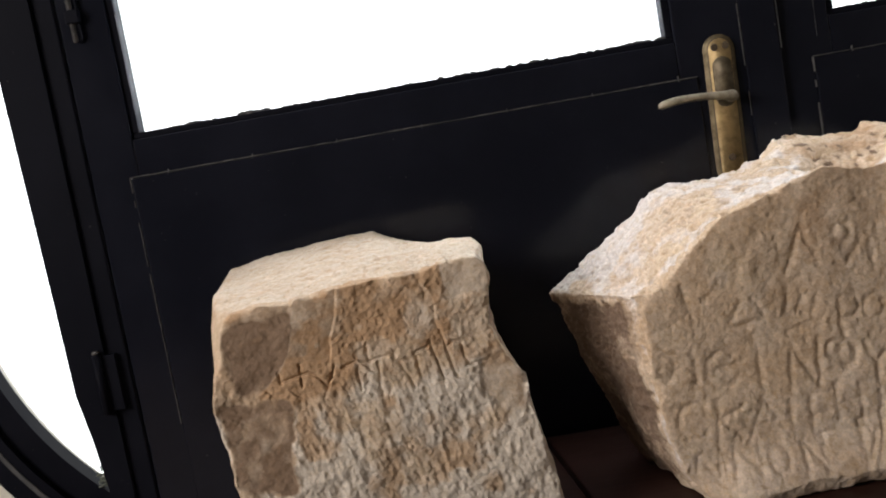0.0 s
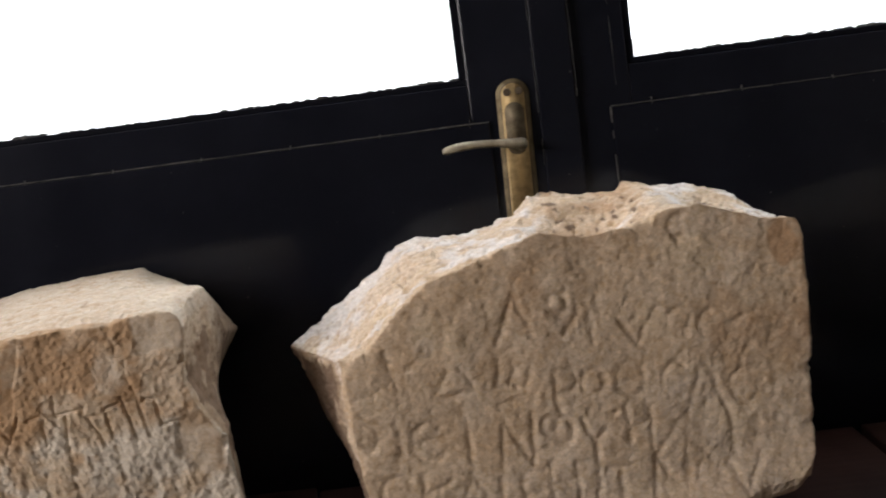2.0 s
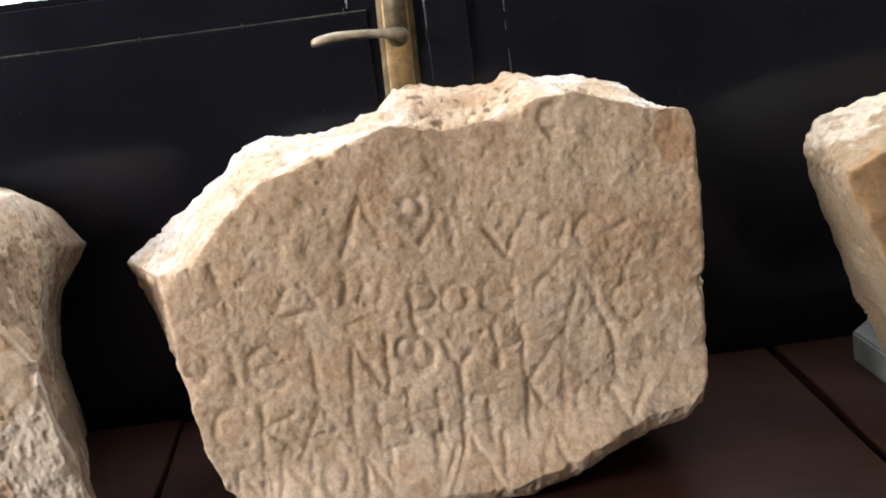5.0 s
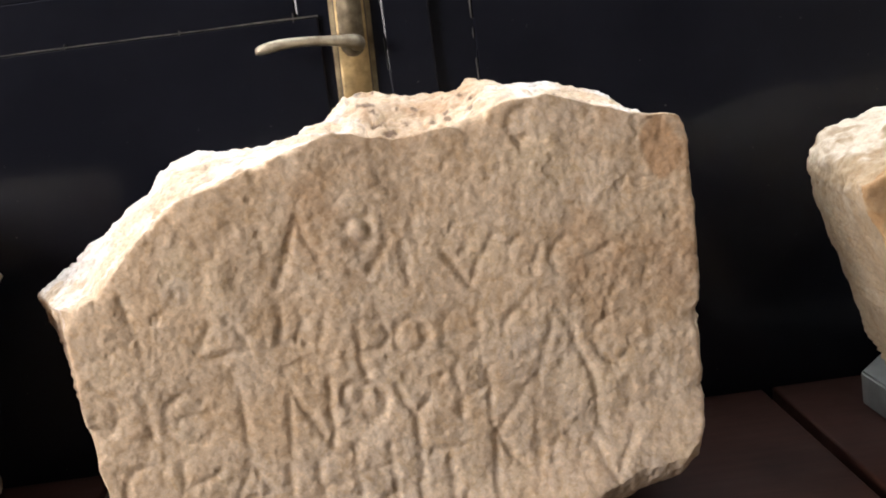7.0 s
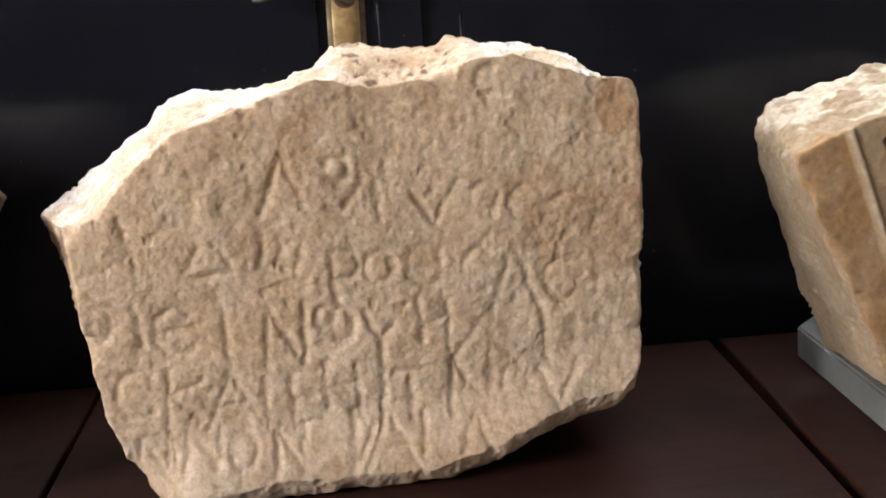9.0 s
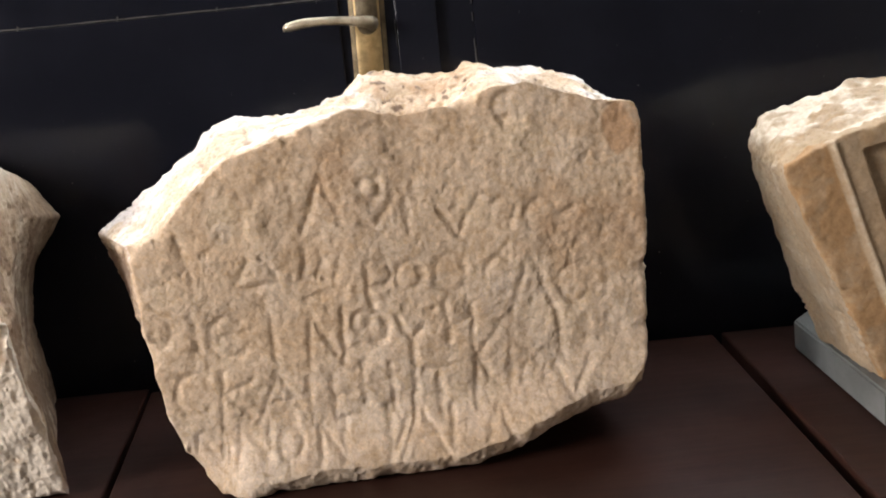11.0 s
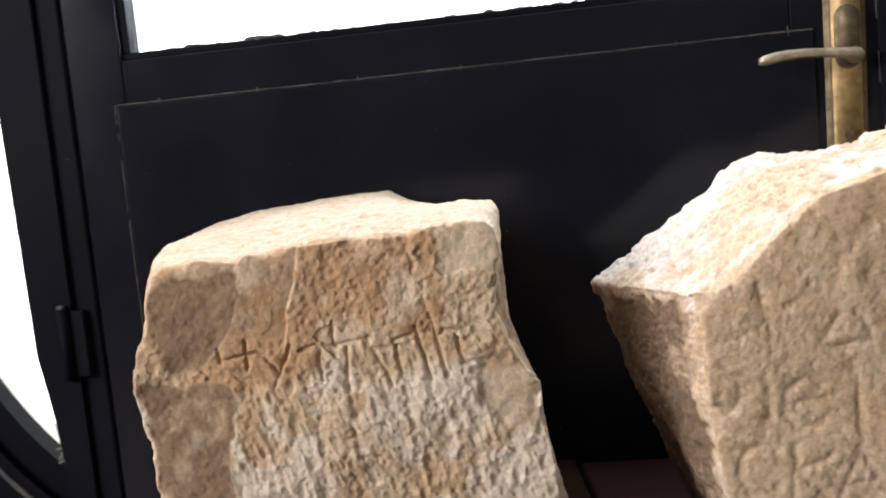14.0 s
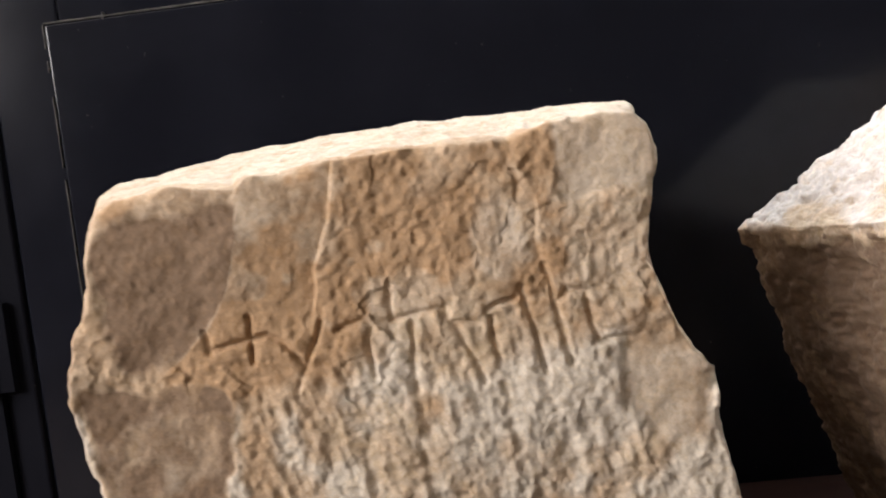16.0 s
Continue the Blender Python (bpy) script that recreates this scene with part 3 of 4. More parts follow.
def cylinder(r, z0, z1, x, y, segs=20):
    bm = bmesh.new()
    bmesh.ops.create_cone(bm, cap_ends=True, segments=segs, radius1=r, radius2=r, depth=z1 - z0, matrix=Matrix.Translation((x, y, (z0 + z1) / 2)))
    bmesh.ops.bevel(bm, geom=[e for e in bm.edges if abs(e.verts[0].co.z - e.verts[1].co.z) < 1e-6], offset=r * 0.25, segments=2, affect='EDGES')
    return bm


def hinge(z0, z1, x):
    h = empty("hinge", (x + 0.462, -0.012, z0))
    h.parent = DOOR
    tagged(h, label="black painted door hinge with worn pin")
    for nm, bm, mat in (("barrel", cylinder(0.008, 0.0, z1 - z0, 0.0, -0.006), MAT_FRAME),
                        ("pin_cap", cylinder(0.0065, z1 - z0, z1 - z0 + 0.006, 0.0, -0.006), MAT_DUST),
                        ("plate", box(0.006, 0.03, -0.003, 0.009, 0.004, z1 - z0 - 0.004, 0.001), MAT_FRAME)):
        part(nm, bm, mat, h, "", nm != "plate")


hinge(0.64, 0.745, -0.512)


def door_bolt(x, z0, z1):
    b = empty("door_bolt", (x + 0.462, 0.0, z0))
    b.parent = DOOR
    tagged(b, label="slim dark metal bolt on the door stile")
    part("rod", cylinder(0.0045, 0.0, z1 - z0, 0.0, -0.009), MAT_DUST, b, "worn bolt rod", True)
    part("rail", box(0.008, 0.0125, -0.008, 0.0, 0.002, z1 - z0, 0.001), MAT_FRAME, b)
    for z in (0.03, 0.18):
        part("bracket", box(-0.009, 0.014, -0.016, 0.0, z, z + 0.022, 0.002), MAT_FRAME, b)


door_bolt(-0.436, 1.262, 1.62)


# ---- lever handle on its long plate ----
def door_handle():
    h = empty("door_handle", (0.601 + 0.462, 0.0, 0.99))
    h.parent = DOOR
    h.rotation_euler = (0, radians(1.5), 0)
    tagged(h, label="tarnished brass lever handle on a long rounded plate")

    def rounded(w, z0, z1, y0, y1, bev, top_r):
        bm = bmesh.new()
        pts = []
        for cx, cz, a0 in ((0, z1 - top_r, 0), (0, z0 + top_r, 180)):
            for i in range(13):
                a = radians(a0 + 180 * i / 12)
                pts.append((w / 2 * math.cos(a), cz + top_r * math.sin(a)))
        f = bm.faces.new([bm.verts.new((x, y1, z)) for x, z in pts])
        r = bmesh.ops.extrude_face_region(bm, geom=[f])
        up = [v for v in r["geom"] if isinstance(v, bmesh.types.BMVert)]
        bmesh.ops.translate(bm, verts=up, vec=(0, y0 - y1, 0))
        face = [g for g in r["geom"] if isinstance(g, bmesh.types.BMFace)][0]
        bmesh.ops.bevel(bm, geom=list(face.edges), offset=bev, segments=3, affect='EDGES')
        return bm

    part("back_plate", rounded(0.052, -0.146, 0.101, -0.006, 0.0, 0.003, 0.025), MAT_RIM, h, "dark tarnished backing plate with rounded ends", True)
    # thin dark sheet in place of the shadow round the face plate
    part("shadow_gap", rounded(0.0405, -0.1405, 0.0955, -0.0075, -0.005, 0.0008, 0.020), MAT_SCREW, h, "dark strip drawn as the shadow round the face plate", True)
    part("face_plate", rounded(0.037, -0.139, 0.094, -0.011, -0.0055, 0.002, 0.0185), MAT_BRASS, h, "long brass face plate", True)
    part("spindle_cover", rounded(0.031, -0.018, 0.064, -0.021, -0.0105, 0.004, 0.016), MAT_COVER, h, "raised dull brown metal cover", True)
    for x, z in ((-0.009, 0.080), (0.010, 0.081), (0.0, -0.102)):
        bm = bmesh.new()
        bmesh.ops.create_cone(bm, cap_ends=True, segments=18, radius1=0.0062, radius2=0.0052, depth=0.003, matrix=Matrix.Translation((x, -0.0122, z)) @ Matrix.Rotation(radians(90), 4, 'X'))
        box(x - 0.005, x + 0.005, -0.0145, -0.0135, z - 0.0008, z + 0.0008, bm=bm)
        part("screw", bm, MAT_SCREW, h)
    # the lever: a neck and a gently drooping arm that thickens to its tip
    bm = bmesh.new()
    path = [(0.006, -0.018, -0.002, 0.0105, 0.0105), (0.006, -0.034, -0.002, 0.0095, 0.0095), (0.003, -0.043, -0.001, 0.0095, 0.009),
            (-0.008, -0.047, 0.000, 0.0085, 0.0075), (-0.03, -0.0475, 0.0025, 0.0075, 0.006), (-0.06, -0.0475, 0.004, 0.0075, 0.006), (-0.085, -0.047, 0.003, 0.0078, 0.0068),
            (-0.102, -0.046, 0.0005, 0.0075, 0.0072), (-0.112, -0.046, -0.0015, 0.0066, 0.0064), (-0.1175, -0.046, -0.0025, 0.004, 0.004)]
    rings = []
    for i, (x, y, z, a, b) in enumerate(path):
        p, q = Vector(path[max(i - 1, 0)][:3]), Vector(path[min(i + 1, len(path) - 1)][:3])
        d = (q - p).normalized()
        up = Vector((0, 0, 1))
        side = d.cross(up).normalized()
        rings.append([bm.verts.new(Vector((x, y, z)) + side * a * math.cos(t) + up * b * math.sin(t)) for t in [2 * math.pi * k / 16 for k in range(16)]])
    for r0, r1 in zip(rings, rings[1:]):
        for k in range(16):
            bm.faces.new((r0[k], r0[(k + 1) % 16], r1[(k + 1) % 16], r1[k]))
    bm.faces.new(rings[0][::-1])
    bm.faces.new(rings[-1])
    bmesh.ops.subdivide_edges(bm, edges=[e for e in bm.edges if e.calc_length() > 0.012], cuts=1, smooth=0.6)
    part("lever", bm, MAT_LEVER, h, "worn grey-gold lever", True)


door_handle()


# ---- display bench: three boards on a dark body ----
def bench_unit(back, front, yb, dz, label):
    """Bench whose top board spans back[0]..back[1] at the wall and front[0]..front[1] at its front edge."""
    yf, cx = 1.09, (back[0] + back[1]) / 2
    u = empty("display_bench", (cx, 1.4, 0.0))
    tagged(u, label=label, category="bench", group="display benches")

    def prism(inset, z0, z1, bev):
        bm = bmesh.new()
        pts = [(front[0] + inset, yf + 2 * inset), (front[1] - inset, yf + 2 * inset), (back[1] - inset, yb - inset * 0.6), (back[0] + inset, yb - inset * 0.6)]
        f = bm.faces.new([bm.verts.new((x - cx, y - 1.4, z0)) for x, y in pts])
        r = bmesh.ops.extrude_face_region(bm, geom=[f])
        bmesh.ops.translate(bm, verts=[v for v in r["geom"] if isinstance(v, bmesh.types.BMVert)], vec=(0, 0, z1 - z0))
        bmesh.ops.bevel(bm, geom=bm.edges[:], offset=bev, segments=3, affect='EDGES', profile=0.5)
        return bm

    part("top_board", prism(0.0, SHELF_Z - 0.045 + dz, SHELF_Z + dz, 0.003), MAT_BENCH, u, "dark brown stained board")
    part("body", prism(0.015, 0.0, SHELF_Z - 0.045 + dz, 0.003), MAT_BENCH, u)


bench_unit((-0.28, 0.207), (-0.28, 0.280), 1.6985, -0.0005, "dark brown stained wooden bench unit under a rough inscribed block")
bench_unit((0.215, 1.074), (0.290, 1.048), 1.678, 0.0, "dark brown stained wooden bench unit under the broken inscribed slab")
bench_unit((1.088, 1.95), (1.062, 1.95), 1.682, 0.0, "dark brown stained wooden bench unit under the moulded block")


# ---- the broken inscribed slab ----
ROW_1 = [("L", .549, .790, .044, .057), ("O", .602, .801, .022, .023), ("J", .605, .772, .034, .026), ("I", .637, .768, .003, .033),
         ("V", .694, .761, .047, .042), ("O", .741, .762, .027, .030), ("G", .785, .752, .055, .035), ("S", .750, .873, .016, .026)]
ROW_2 = [("X", .388, .739, .035, .062), ("D", .469, .724, .047, .033), ("W", .542, .723, .040, .036), ("P", .600, .699, .029, .051), ("O", .633, .702, .030, .031),
         ("E", .679, .698, .037, .039), ("S", .732, .689, .036, .043), ("L", .766, .678, .049, .072), ("C", .814, .672, .034, .041)]
ROW_3 = [("O", .362, .669, .018, .035), ("I", .397, .665, .003, .039), ("E", .432, .655, .042, .047), ("I", .480, .646, .003, .049), ("M", .535, .642, .040, .061),
         ("O", .576, .655, .017, .018), ("O", .592, .647, .022, .032), ("Y", .636, .605, .044, .113), ("H", .683, .638, .029, .051), ("L", .728, .617, .056, .037), ("I", .794, .613, .006, .047)]
ROW_4 = [("C", .388, .595, .040, .046), ("K", .433, .587, .039, .060), ("A", .480, .582, .051, .053), ("I", .511, .575, .004, .049), ("B", .551, .575, .028, .054),
         ("H", .587, .579, .033, .056), ("T", .656, .568, .034, .049), ("N", .715, .572, .042, .059), ("O", .760, .570, .026, .034), ("V", .806, .565, .041, .046)]
ROW_5 = [("N", .396, .530, .032, .041), ("I", .416, .535, .004, .036), ("N", .446, .536, .036, .036), ("O", .486, .530, .026, .035), ("N", .531, .527, .031, .044),
         ("U", .605, .531, .021, .053), ("A", .632, .526, .052, .052), ("F", .680, .526, .031, .047), ("L", .717, .527, .030, .040)]


def facets(X, Z, seed, nx, nz, tilt):
    """Broken facets: each cell of a jittered net is a small plane with a tilt of its own."""
    rng = np.random.default_rng(seed)
    x0, x1, z0, z1 = X.min(), X.max(), Z.min(), Z.max()
    gx, gz = np.meshgrid((np.arange(nx) + 0.5) / nx, (np.arange(nz) + 0.5) / nz)
    sx = x0 + (x1 - x0) * (gx.ravel() + rng.uniform(-0.6, 0.6, nx * nz) / nx)
    sz = z0 + (z1 - z0) * (gz.ravel() + rng.uniform(-0.6, 0.6, nx * nz) / nz)
    ax, az, lift = rng.normal(0, tilt, nx * nz), rng.normal(0, tilt * 0.7, nx * nz), rng.normal(0, tilt * 0.004, nx * nz)
    P = np.c_[X, np.zeros_like(X), Z]
    wx, wz = X + 0.006 * fbm(P, 45, 3, shift=31.0), Z + 0.008 * fbm(P, 45, 3, shift=37.0)
    out = np.empty_like(X)
    for a in range(0, len(X), 8000):
        dx, dz = wx[a:a + 8000, None] - sx[None], wz[a:a + 8000, None] - sz[None]
        k = np.argmin((dx * 1.5) ** 2 + dz ** 2, axis=1)
        r = np.arange(len(k))
        out[a:a + 8000] = lift[k] + ax[k] * dx[r, k] + az[k] * dz[r, k]
    return out


def slab_relief(X, Z):
    P = np.c_[X, np.zeros_like(X), Z]
    cut = 0.0030 * fbm(P, 9, 3) + 0.0005 * fbm(P, 38, 3, 0.6, 5.0) + 0.00045 * fbm(P, 120, 3, 0.65, 1.0)
    cut = cut + 0.00025 * (1 - 2 * np.abs(fbm(P, 70, 3, 0.55, 13.0)))
    cut = cut - 0.034 * (1 - smooth(0.478, 0.565, Z - 0.35 * smooth(0.62, 0.9, X) * 0.14)) * smooth(0.37, 0.45, X) * (1 - 0.6 * smooth(0.76, 0.86, X))
    cut = cut + 0.0007 * smooth(0.35, 1.0, fbm(P * np.array([1.0, 1.0, 0.75]), 85, 2, 0.5, 8.0)) + 0.0011 * smooth(0.75, 1.15, fbm(P, 48, 2, 0.5, 28.0))
    faint = 0.85 + 0.35 * smooth(-0.5, 0.5, vnoise(P * 16 + 3))
    for row, depth in ((ROW_1, 0.0028), (ROW_2, 0.0025), (ROW_3, 0.0026), (ROW_4, 0.0026), (ROW_5, 0.0026)):
        cut = cut + faint * carve(X, Z, row, 0.0041, 0.88 * depth)
    # knobs left standing in the upper part
    cut = cut - 0.0025 * blob(X, Z, 0.477, 0.777, 0.011, 0.015, 0.5) - 0.002 * blob(X, Z, 0.602, 0.801, 0.008, 0.008, 0.5)
    # broken lower edge, chamfered back
    foot = np.interp(X, [.40, .45, .617, .696, .737, .777, .831, .870, .90], [.479, .477, .478, .481, .492, .512, .526, .531, .56])
    d = Z - foot + 0.004 * fbm(P, 40, 3, shift=41.0)
    return cut + 0.7 * np.maximum(0.0, 0.020 - d) * smooth(0.43, 0.47, X)


def slab_stain_and_light(X, Y, Z):
    P = np.c_[X, Y, Z]
    face = Y < SLAB_K[0] + SLAB_K[1] * X + SLAB_K[2] * Z + 0.014
    ochre = 0.7 * blob(X, Z, 0.869, 0.836, 0.016, 0.028, 0.3) * face + 0.6 * smooth(-0.3, 0.8, fbm(P, 11, 3, shift=2.0)) * smooth(0.62, 0.82, Z + 0.25 * (X - 0.6)) * face
    # tan stone of the top hollow, with some of its shade painted in
    ochre = ochre + 0.3 * (~face) * smooth(0.59, 0.62, X) * (1 - smooth(0.70, 0.74, X)) * (Z > 0.8) * smooth(-0.3, 0.4, fbm(P, 30, 3))
    dark = 0.30 * smooth(0.3, 1.0, fbm(P, 11, 3, shift=14.0)) * face
    # west flank: neighbour's shade painted in dark brown, arris kept bright
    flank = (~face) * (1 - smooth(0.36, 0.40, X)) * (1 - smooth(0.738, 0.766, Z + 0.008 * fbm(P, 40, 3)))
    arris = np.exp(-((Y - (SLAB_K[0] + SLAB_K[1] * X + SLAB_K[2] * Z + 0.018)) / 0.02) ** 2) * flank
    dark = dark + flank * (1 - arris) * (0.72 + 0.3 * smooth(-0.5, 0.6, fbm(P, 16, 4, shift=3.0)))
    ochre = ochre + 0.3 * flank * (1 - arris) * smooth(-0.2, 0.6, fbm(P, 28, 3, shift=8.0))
    pale = 0.35 * blob(X, Z, 0.745, 0.672, 0.045, 0.028) * face + 0.5 * blob(X, Z, 0.444, 0.773, 0.014, 0.014) * face + 0.35 * (1 - smooth(0.54, 0.70, Z + 0.03 * fbm(P, 14, 3))) * face
    # hollows facing away from the window: tan stone plus painted shade
    hollow = (~face) * (Z > 0.8) * (smooth(0.59, 0.62, X) * (1 - smooth(0.73, 0.77, X)) + smooth(0.785, 0.80, X) * (1 - smooth(0.83, 0.85, X))) * smooth(-0.9, 0.2, fbm(P, 25, 3, shift=61.0))
    ochre = ochre + 0.45 * hollow
    dark = dark + 0.3 * hollow
    # bright arris painted along the flank's front edge
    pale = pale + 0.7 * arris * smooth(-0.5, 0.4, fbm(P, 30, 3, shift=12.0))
    # broken top whitened in colour to add to the window light on it
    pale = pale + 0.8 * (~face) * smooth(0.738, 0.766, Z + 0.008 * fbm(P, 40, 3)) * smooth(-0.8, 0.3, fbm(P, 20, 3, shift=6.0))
    pale = pale * (1 - 0.85 * np.clip(hollow, 0, 1))
    dark = dark + 0.5 * (~face) * (Z > 0.75) * smooth(0.35, 0.7, fbm(P * np.array([1.0, 0.6, 1.0]), 130, 2, shift=4.0))
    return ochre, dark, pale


def chipped(amp):
    def f(P):
        tooth = fbm(P * np.array([1.0, 0.6, 1.0]), 75, 3, 0.55, 4.0)
        pit = smooth(0.25, 0.8, fbm(P, 95, 2, 0.5, 9.0))
        deep = np.clip((P[:, 1] - 1.255) / 0.17, 0, 1)
        bowl = (np.exp(-((P[:, 0] - 0.645) / 0.052) ** 2) + 0.45 * np.exp(-((P[:, 0] - 0.80) / 0.03) ** 2)) * smooth(0.0, 0.3, deep) * (1 - smooth(0.5, 0.97, deep)) * (P[:, 2] > 0.8) * (amp > 0.003)
        return amp * (1.0 * fbm(P, 14, 3, shift=7.0) + 0.42 * tooth + 0.28 * fbm(P, 170, 2) - 0.9 * pit) - 0.045 * bowl
    return f


SLAB_K = (1.266, 0.065, -0.055)
slab = stone("inscribed_slab", [
    (([(.403, .479), (.369, .525), (.355, .571), (.348, .621), (.342, .673), (.343, .73), (.341, .767)],
      [(.403, .479), (.45, .477), (.533, .477), (.617, .478), (.696, .481), (.737, .492), (.777, .512), (.831, .526), (.870, .531)],
      [(.870, .531), (.884, .55), (.893, .596), (.892, .656), (.896, .72), (.896, .814), (.897, .840), (.895, .855), (.889, .862)],
      [(.341, .767), (.37, .773), (.398, .8), (.426, .829), (.457, .847), (.5, .86), (.542, .873), (.588, .888), (.614, .88), (.648, .875),
       (.696, .882), (.739, .893), (.775, .897), (.816, .881), (.852, .871), (.880, .867), (.889, .862)]), SLAB_K),
    (([(.345, .479), (.308, .586), (.281, .651), (.245, .757)],
      [(.345, .479), (.45, .477), (.62, .479), (.74, .50), (.86, .535)],
      [(.86, .535), (.888, .65), (.898, .852)],
      [(.245, .757), (.297, .797), (.344, .826), (.380, .849), (.396, .873), (.429, .882), (.51, .881), (.567, .896), (.596, .917), (.624, .922), (.665, .913),
       (.706, .912), (.717, .919), (.728, .924), (.739, .919), (.755, .911), (.81, .906), (.862, .888), (.898, .852)]), (1.561, 0.05, -0.15))],
    450, 345, (90,), MAT_BUFF, slab_relief, slab_stain_and_light, chipped(0.0040), 0.0016, 0.005)
tagged(slab, label="broken buff limestone slab carved with five lines of Greek letters", category="inscribed stone", group="stones on the bench")

# ---- the rough ochre block ----
BLOCK_ROW = [("a", -.105, .741, .028, .030), ("b", -.069, .727, .042, .041), ("c", -.029, .727, .018, .038), ("d", .010, .732, .032, .069),
             ("e", .037, .723, .020, .048), ("f", .062, .727, .018, .045), ("e", .080, .727, .013, .057), ("g", .112, .734, .045, .063)]


def line_side(X, Z, pts):
    """Signed distance in x to a line that runs through pts from top to bottom (negative on its west side)."""
    p = np.array(pts)[::-1]
    return X - np.interp(Z, p[:, 1], p[:, 0])


CHIP_1 = [(-.078, .86), (-.080, .834), (-.094, .795), (-.100, .778), (-.113, .752), (-.136, .733), (-.16, .715)]
CHIP_2 = [(-.026, .86), (-.027, .841), (-.034, .808), (-.047, .779), (-.053, .752), (-.054, .745)]
CRACK = [(.086, .83), (.088, .807), (.088, .780), (.090, .745)]


def upper_patch(X, Z):
    P = np.c_[X, np.zeros_like(X), Z]
    d = line_side(X, Z, CHIP_1) + 0.002 * vnoise(P * 60)
    return (1 - smooth(-0.004, 0.0015, d)) * smooth(0.715, 0.735, Z) * smooth(-0.186, -0.160, X + 0.012 * fbm(P, 30, 3)) * (1 - smooth(0.818, 0.830, Z + 0.004 * vnoise(P * 40)))


def lower_patch(X, Z):
    P = np.c_[X, np.zeros_like(X), Z]
    n = 0.010 * fbm(P, 30, 3, shift=2.0)
    return (1 - smooth(0.712, 0.722, Z + 0.5 * n + 0.15 * (X + 0.16))) * (1 - smooth(-0.122, -0.112, X + n)) * smooth(0.585, 0.605, Z + n) * smooth(-0.204, -0.196, X)


def planed_patches(X, Z):
    """Two smooth planes where flakes came away: one below the top corner, one on the shoulder."""
    P = np.c_[X, np.zeros_like(X), Z]
    n = 0.004 * fbm(P, 45, 3, shift=51.0)
    top = smooth(0.100, 0.106, X + n) * smooth(0.800, 0.806, Z + n - 0.05 * (X - 0.10))
    return top, blob(X, Z, 0.158, 0.682, 0.026, 0.040, 0.25)


def block_relief(X, Z):
    P = np.c_[X, np.zeros_like(X), Z]
    low = 1 - smooth(0.700, 0.745, Z + 0.02 * fbm(P, 18, 2))
    cut = 0.0035 * fbm(P, 9, 3, shift=21.0)
    # upright peck marks, leaning a little
    Q = np.c_[X + 0.22 * Z, np.zeros_like(X), Z * 0.45]
    peck = 0.0021 * np.abs(fbm(Q, 62, 2, 0.5, 6.0)) + 0.0012 * fbm(Q, 135, 2, 0.6, 2.0)
    d1, d2 = line_side(X, Z, CHIP_1), line_side(X, Z, CHIP_2)
    chip1 = upper_patch(X, Z)
    chip2 = (1 - smooth(-0.0014, 0.0006, d2 + 0.002 * vnoise(P * 60 + 9))) * smooth(0.735, 0.765, Z) * (1 - chip1)
    corner, shoulder = planed_patches(X, Z)
    calm = np.clip(chip1 + chip2 + lower_patch(X, Z) + corner + shoulder, 0, 1)
    cut = cut + peck * (0.30 + 0.70 * low) * (1 - 0.85 * calm) + 0.0006 * fbm(P, 75, 3, shift=9.0) + 0.0008 * fbm(P, 190, 2, shift=1.0) * (1 - 0.6 * calm)
    cut = cut + 0.40 * facets(X, Z, 5, 13, 15, 0.10) * (0.8 - 0.4 * low) * (1 - 0.7 * calm)
    cut = cut + chip1 * (0.0010 + 0.0024 * (1 - np.exp(-np.abs(d1) / 0.04))) + chip2 * (0.0008 + 0.0022 * np.exp(-np.abs(d2) / 0.02)) + 0.0014 * lower_patch(X, Z)
    cut = cut + 0.0022 * corner + 0.004 * shoulder
    crack = line_side(X, Z, CRACK) + 0.003 * vnoise(P * 50)
    cut = cut - 0.0020 * smooth(-0.001, 0.001, crack) * (1 - smooth(0.0, 0.03, crack)) * smooth(0.735, 0.755, Z) * (1 - smooth(0.795, 0.815, Z))
    return cut + carve(X, Z, BLOCK_ROW, 0.0020, 0.0036)


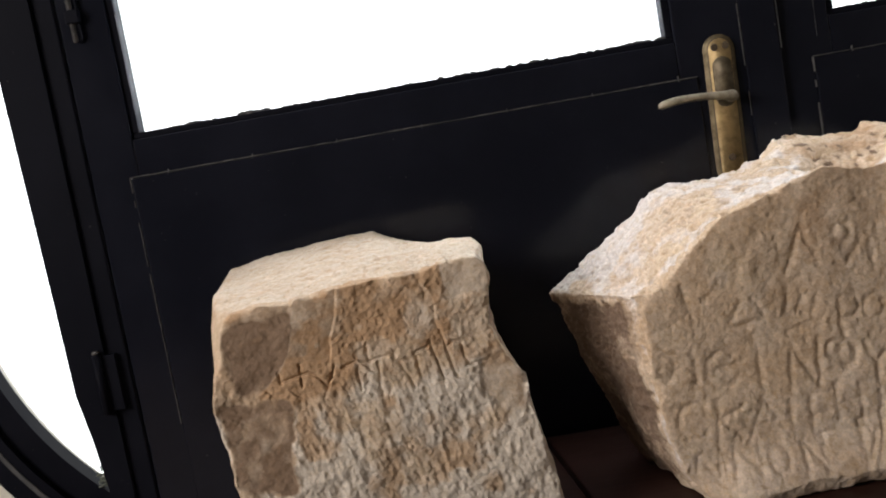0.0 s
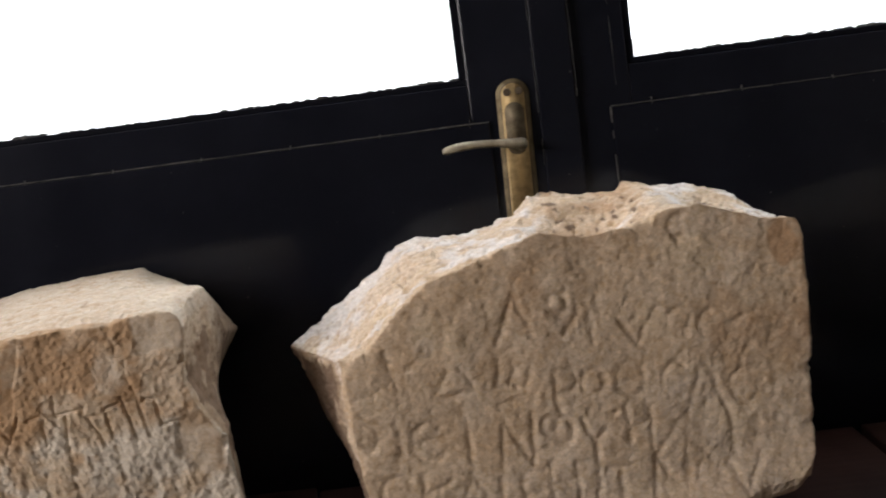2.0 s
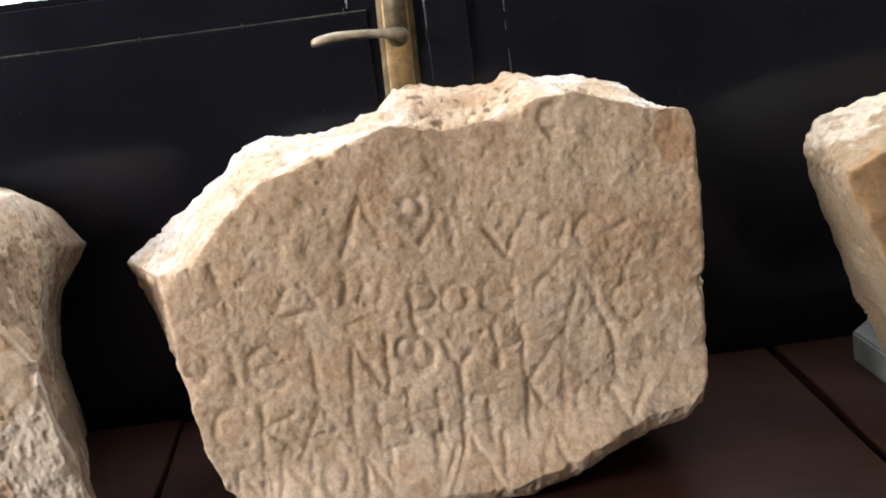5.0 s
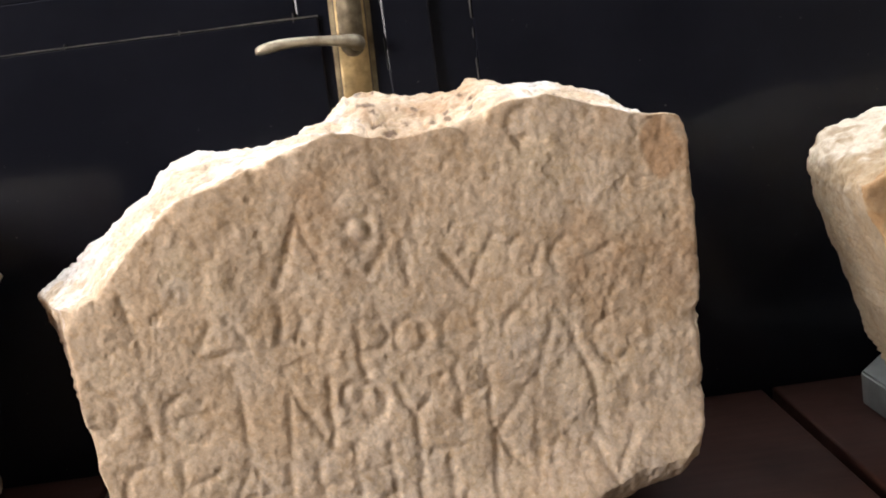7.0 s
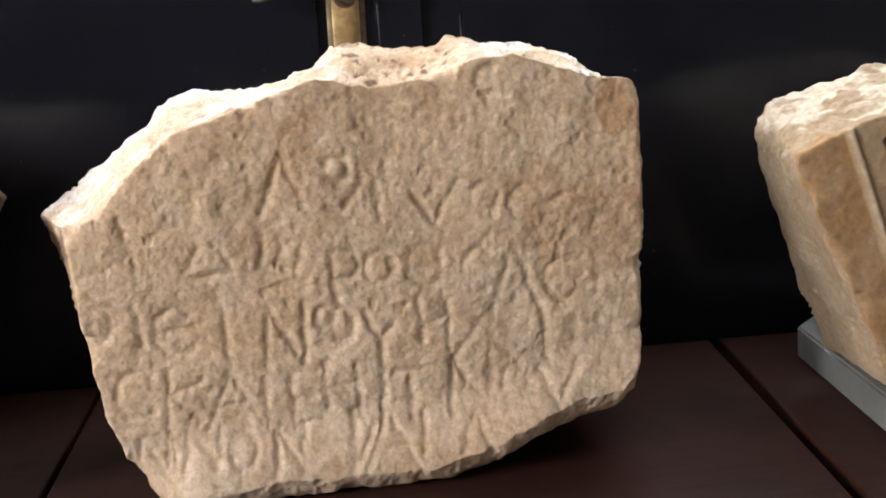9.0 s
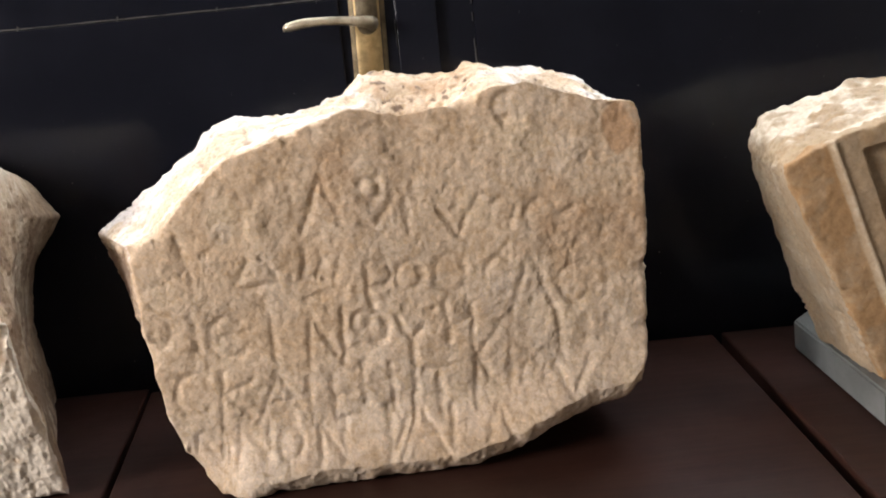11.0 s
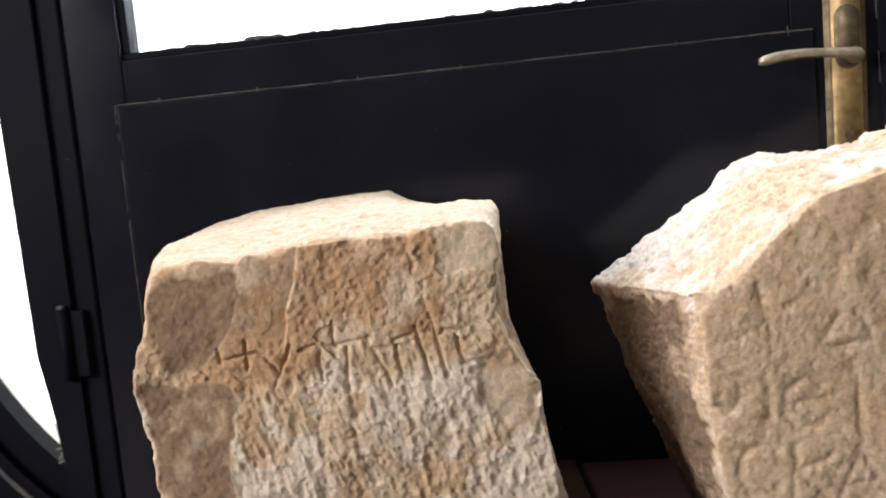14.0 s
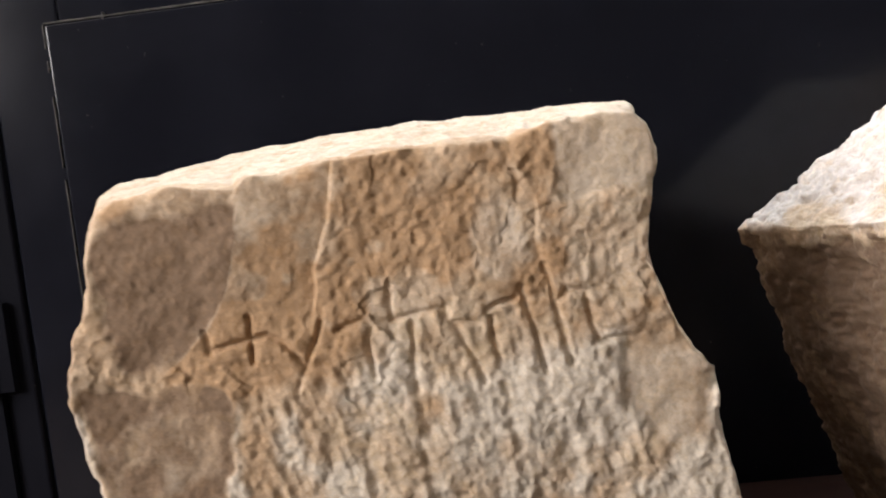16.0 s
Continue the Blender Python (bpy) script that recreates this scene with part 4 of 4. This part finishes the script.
def block_stain_and_light(X, Y, Z):
    P = np.c_[X, Y, Z]
    face = Y < BK[0] + BK[1] * X + BK[2] * Z + 0.016
    band = smooth(0.695, 0.740, Z + 0.022 * fbm(P, 15, 3)) * face
    corner, shoulder = planed_patches(X, Z)
    ochre = band * (0.30 + 0.6 * smooth(-0.4, 0.6, fbm(P, 24, 4, shift=1.0))) + 0.40 * face * smooth(0.2, 0.9, fbm(P, 26, 4, shift=17.0)) * (1 - band)
    ochre = ochre + face * (0.6 * blob(X, Z, 0.035, 0.795, 0.022, 0.030, 0.6) + 0.7 * blob(X, Z, 0.022, 0.684, 0.022, 0.012, 0.6) + 0.6 * blob(X, Z, -0.105, 0.690, 0.016, 0.055, 0.6))
    dark = (0.85 * upper_patch(X, Z) + 0.88 * lower_patch(X, Z)) * (1.1 + 0.4 * fbm(P, 22, 3, shift=15.0)) * face + 0.35 * shoulder * face
    dark = dark + 0.45 * face * smooth(0.45, 0.9, fbm(P, 34, 3, shift=44.0)) * band
    # east side darker below the top, unevenly
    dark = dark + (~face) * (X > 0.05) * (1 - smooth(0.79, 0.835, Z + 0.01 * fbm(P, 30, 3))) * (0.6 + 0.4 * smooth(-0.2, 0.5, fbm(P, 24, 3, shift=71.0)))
    pale = (0.9 * smooth(-1.0, 0.2, fbm(P, 22, 3, shift=5.0)) * (1 - band) + 0.55 * corner + 0.6 * blob(X, Z, 0.066, 0.785, 0.018, 0.026) + 0.4 * blob(X, Z, 0.095, 0.72, 0.05, 0.03)) * face
    # top of the block paled in colour to look lit from the glass
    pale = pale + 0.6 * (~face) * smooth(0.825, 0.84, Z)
    # sides browner below the top
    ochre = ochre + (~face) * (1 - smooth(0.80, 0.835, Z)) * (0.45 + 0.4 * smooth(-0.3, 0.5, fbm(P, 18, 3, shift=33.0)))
    ochre = ochre * smooth(-0.185, -0.160, X) * (1 - 0.7 * corner)
    dark = dark + 0.4 * (~face) * (Z > 0.8) * smooth(0.45, 0.8, fbm(P * np.array([1.0, 0.5, 1.0]), 115, 2, shift=4.0))
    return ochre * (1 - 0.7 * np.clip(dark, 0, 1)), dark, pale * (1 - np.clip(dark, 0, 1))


BK = (1.345, 0.068, -0.121)
block = stone("inscribed_block", [
    (([(-.196, .478), (-.200, .60), (-.206, .672), (-.207, .714), (-.198, .753), (-.184, .785), (-.180, .806), (-.177, .820), (-.170, .829)],
      [(-.196, .478), (.215, .478)],
      [(.215, .478), (.205, .565), (.194, .618), (.189, .656), (.188, .688), (.168, .717), (.152, .76), (.156, .795), (.163, .828), (.158, .843)],
      [(-.170, .829), (-.160, .834), (-.150, .834), (-.120, .838), (-.086, .833), (-.080, .838), (-.033, .843), (.015, .845), (.071, .844), (.11, .852), (.140, .853), (.151, .850), (.158, .843)]), BK),
    (([(-.205, .478), (-.215, .65), (-.218, .72), (-.212, .77), (-.206, .81), (-.196, .838)], [(-.205, .478), (.19, .478)],
      [(.19, .478), (.178, .6), (.175, .69), (.160, .74), (.158, .80), (.158, .857)],
      [(-.196, .838), (-.12, .848), (.0, .856), (.1, .861), (.158, .857)]), (BK[0] + 0.07, BK[1], BK[2])),
    (([(-.215, .478), (-.228, .65), (-.232, .74), (-.225, .80), (-.213, .846)], [(-.215, .478), (.150, .478)],
      [(.150, .478), (.135, .6), (.140, .69), (.150, .745), (.152, .78), (.150, .861)],
      [(-.213, .846), (-.1, .860), (.0, .866), (.08, .865), (.150, .861)]), (BK[0] + 0.155, BK[1], BK[2])),
    (([(-.240, .478), (-.262, .70), (-.250, .852)], [(-.240, .478), (.06, .478)],
      [(.06, .478), (.05, .6), (.07, .69), (.122, .755), (.09, .81)],
      [(-.250, .852), (-.17, .866), (-.08, .870), (-.01, .872), (.04, .845), (.09, .81)]), (BK[0] + 0.425, BK[1], BK[2]))],
    400, 370, (30, 34, 70), MAT_OCHRE, block_relief, block_stain_and_light, chipped(0.0020), 0.0013, 0.005)
tagged(block, label="rough ochre limestone block with one carved line of letters", category="inscribed stone", group="stones on the bench")

# ---- the moulded block on its marble plinth ----
PLINTH_H = 0.042
bm = bmesh.new()
foot_pts = [(1.143, 1.25), (1.56, 1.25), (1.56, 1.665), (1.245, 1.665), (1.202, 1.618), (1.1585, 1.567)]
f = bm.faces.new([bm.verts.new((x - 1.35, y - 1.45, 0.0)) for x, y in foot_pts])
r = bmesh.ops.extrude_face_region(bm, geom=[f])
bmesh.ops.translate(bm, verts=[v for v in r["geom"] if isinstance(v, bmesh.types.BMVert)], vec=(0, 0, PLINTH_H))
bmesh.ops.bevel(bm, geom=bm.edges[:], offset=0.003, segments=2, affect='EDGES')
plinth = part("marble_plinth", bm, MAT_MARBLE)
plinth.location = (1.35, 1.45, SHELF_Z + 0.0005)
tagged(plinth, label="low grey marble plinth slab with chipped edges", category="plinth")


def bead_line(X, Z):
    """How far a place on the front lies inside the raised bead."""
    return X - (1.105 + (0.80 - Z) * 0.32)


def moulded_relief(X, Z):
    P = np.c_[X, np.zeros_like(X), Z]
    b = bead_line(X, Z)
    cut = 0.0012 * fbm(P, 20, 3) + 0.0005 * fbm(P, 120, 3, shift=4.0)
    cut = cut - 0.0060 * np.exp(-(b / 0.0034) ** 2) - 0.004 * smooth(-0.001, 0.003, b)
    cut = cut + 0.012 * smooth(0.029, 0.033, b) * (1 - smooth(0.784, 0.788, Z - 0.2 * (X - 1.141)))
    return cut


def moulded_tints(X, Y, Z):
    P = np.c_[X, Y, Z]
    face = Y < 1.302
    b = bead_line(X, Z)
    strip = (1 - smooth(-0.008, -0.003, b)) * face
    ochre = strip * (0.65 + 0.35 * smooth(-0.3, 0.5, fbm(P, 25, 3))) + 0.4 * smooth(0.030, 0.034, b) * face
    # side greyer, top and bead paler
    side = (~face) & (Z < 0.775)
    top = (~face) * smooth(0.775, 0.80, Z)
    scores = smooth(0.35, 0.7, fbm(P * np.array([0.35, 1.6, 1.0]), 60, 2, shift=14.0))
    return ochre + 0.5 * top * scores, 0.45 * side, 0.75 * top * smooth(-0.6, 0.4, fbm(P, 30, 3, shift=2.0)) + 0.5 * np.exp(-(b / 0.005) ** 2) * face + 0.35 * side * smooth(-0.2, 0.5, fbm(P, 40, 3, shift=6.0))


def tooled(P):
    """Diagonal chisel furrows on the side."""
    f = np.sin((P[:, 2] * 1.0 + P[:, 1] * -0.35) * 760 + 2.6 * vnoise(P * 22) + 1.2 * vnoise(P * 70)) + 0.6 * vnoise(P * np.array([150, 60, 220]))
    top = smooth(0.745, 0.775, P[:, 2])
    return top * (0.003 * fbm(P * np.array([0.5, 1.0, 1.0]), 60, 3, 0.6, 5.0) + 0.0015 * fbm(P, 150, 2)) + 0.0012 * f * smooth(0.0, 0.6, 0.5 + vnoise(P * 18)) * (1 - smooth(0.735, 0.76, P[:, 2])) + 0.0022 * fbm(P, 22, 3, shift=3.0) + 0.0008 * fbm(P, 110, 2)


top_z = SHELF_Z + PLINTH_H + 0.002
moulded = stone("carved_moulded_block", [
    (([(1.160, top_z), (1.139, .572), (1.113, .632), (1.095, .668), (1.076, .711), (1.060, .752), (1.055, .766), (1.056, .776)], [(1.160, top_z), (1.50, top_z)], [(1.50, top_z), (1.55, .81)],
      [(1.056, .776), (1.070, .784), (1.107, .799), (1.160, .815), (1.26, .828), (1.40, .828), (1.55, .81)]), (1.29, 0.0, 0.0)),
    (([(1.152, top_z), (1.130, .577), (1.117, .60), (1.101, .655), (1.086, .70), (1.069, .755), (1.067, .785), (1.069, .798)], [(1.152, top_z), (1.47, top_z)], [(1.47, top_z), (1.52, .84)],
      [(1.069, .798), (1.078, .814), (1.145, .837), (1.20, .850), (1.35, .864), (1.52, .84)]), (1.45, 0.0, 0.0))],
    260, 200, (110,), MAT_GOLD, moulded_relief, moulded_tints, tooled, 0.0022, 0.004)
tagged(moulded, label="golden limestone block with a raised moulding, tooled side", category="carved stone", group="stones on the bench")
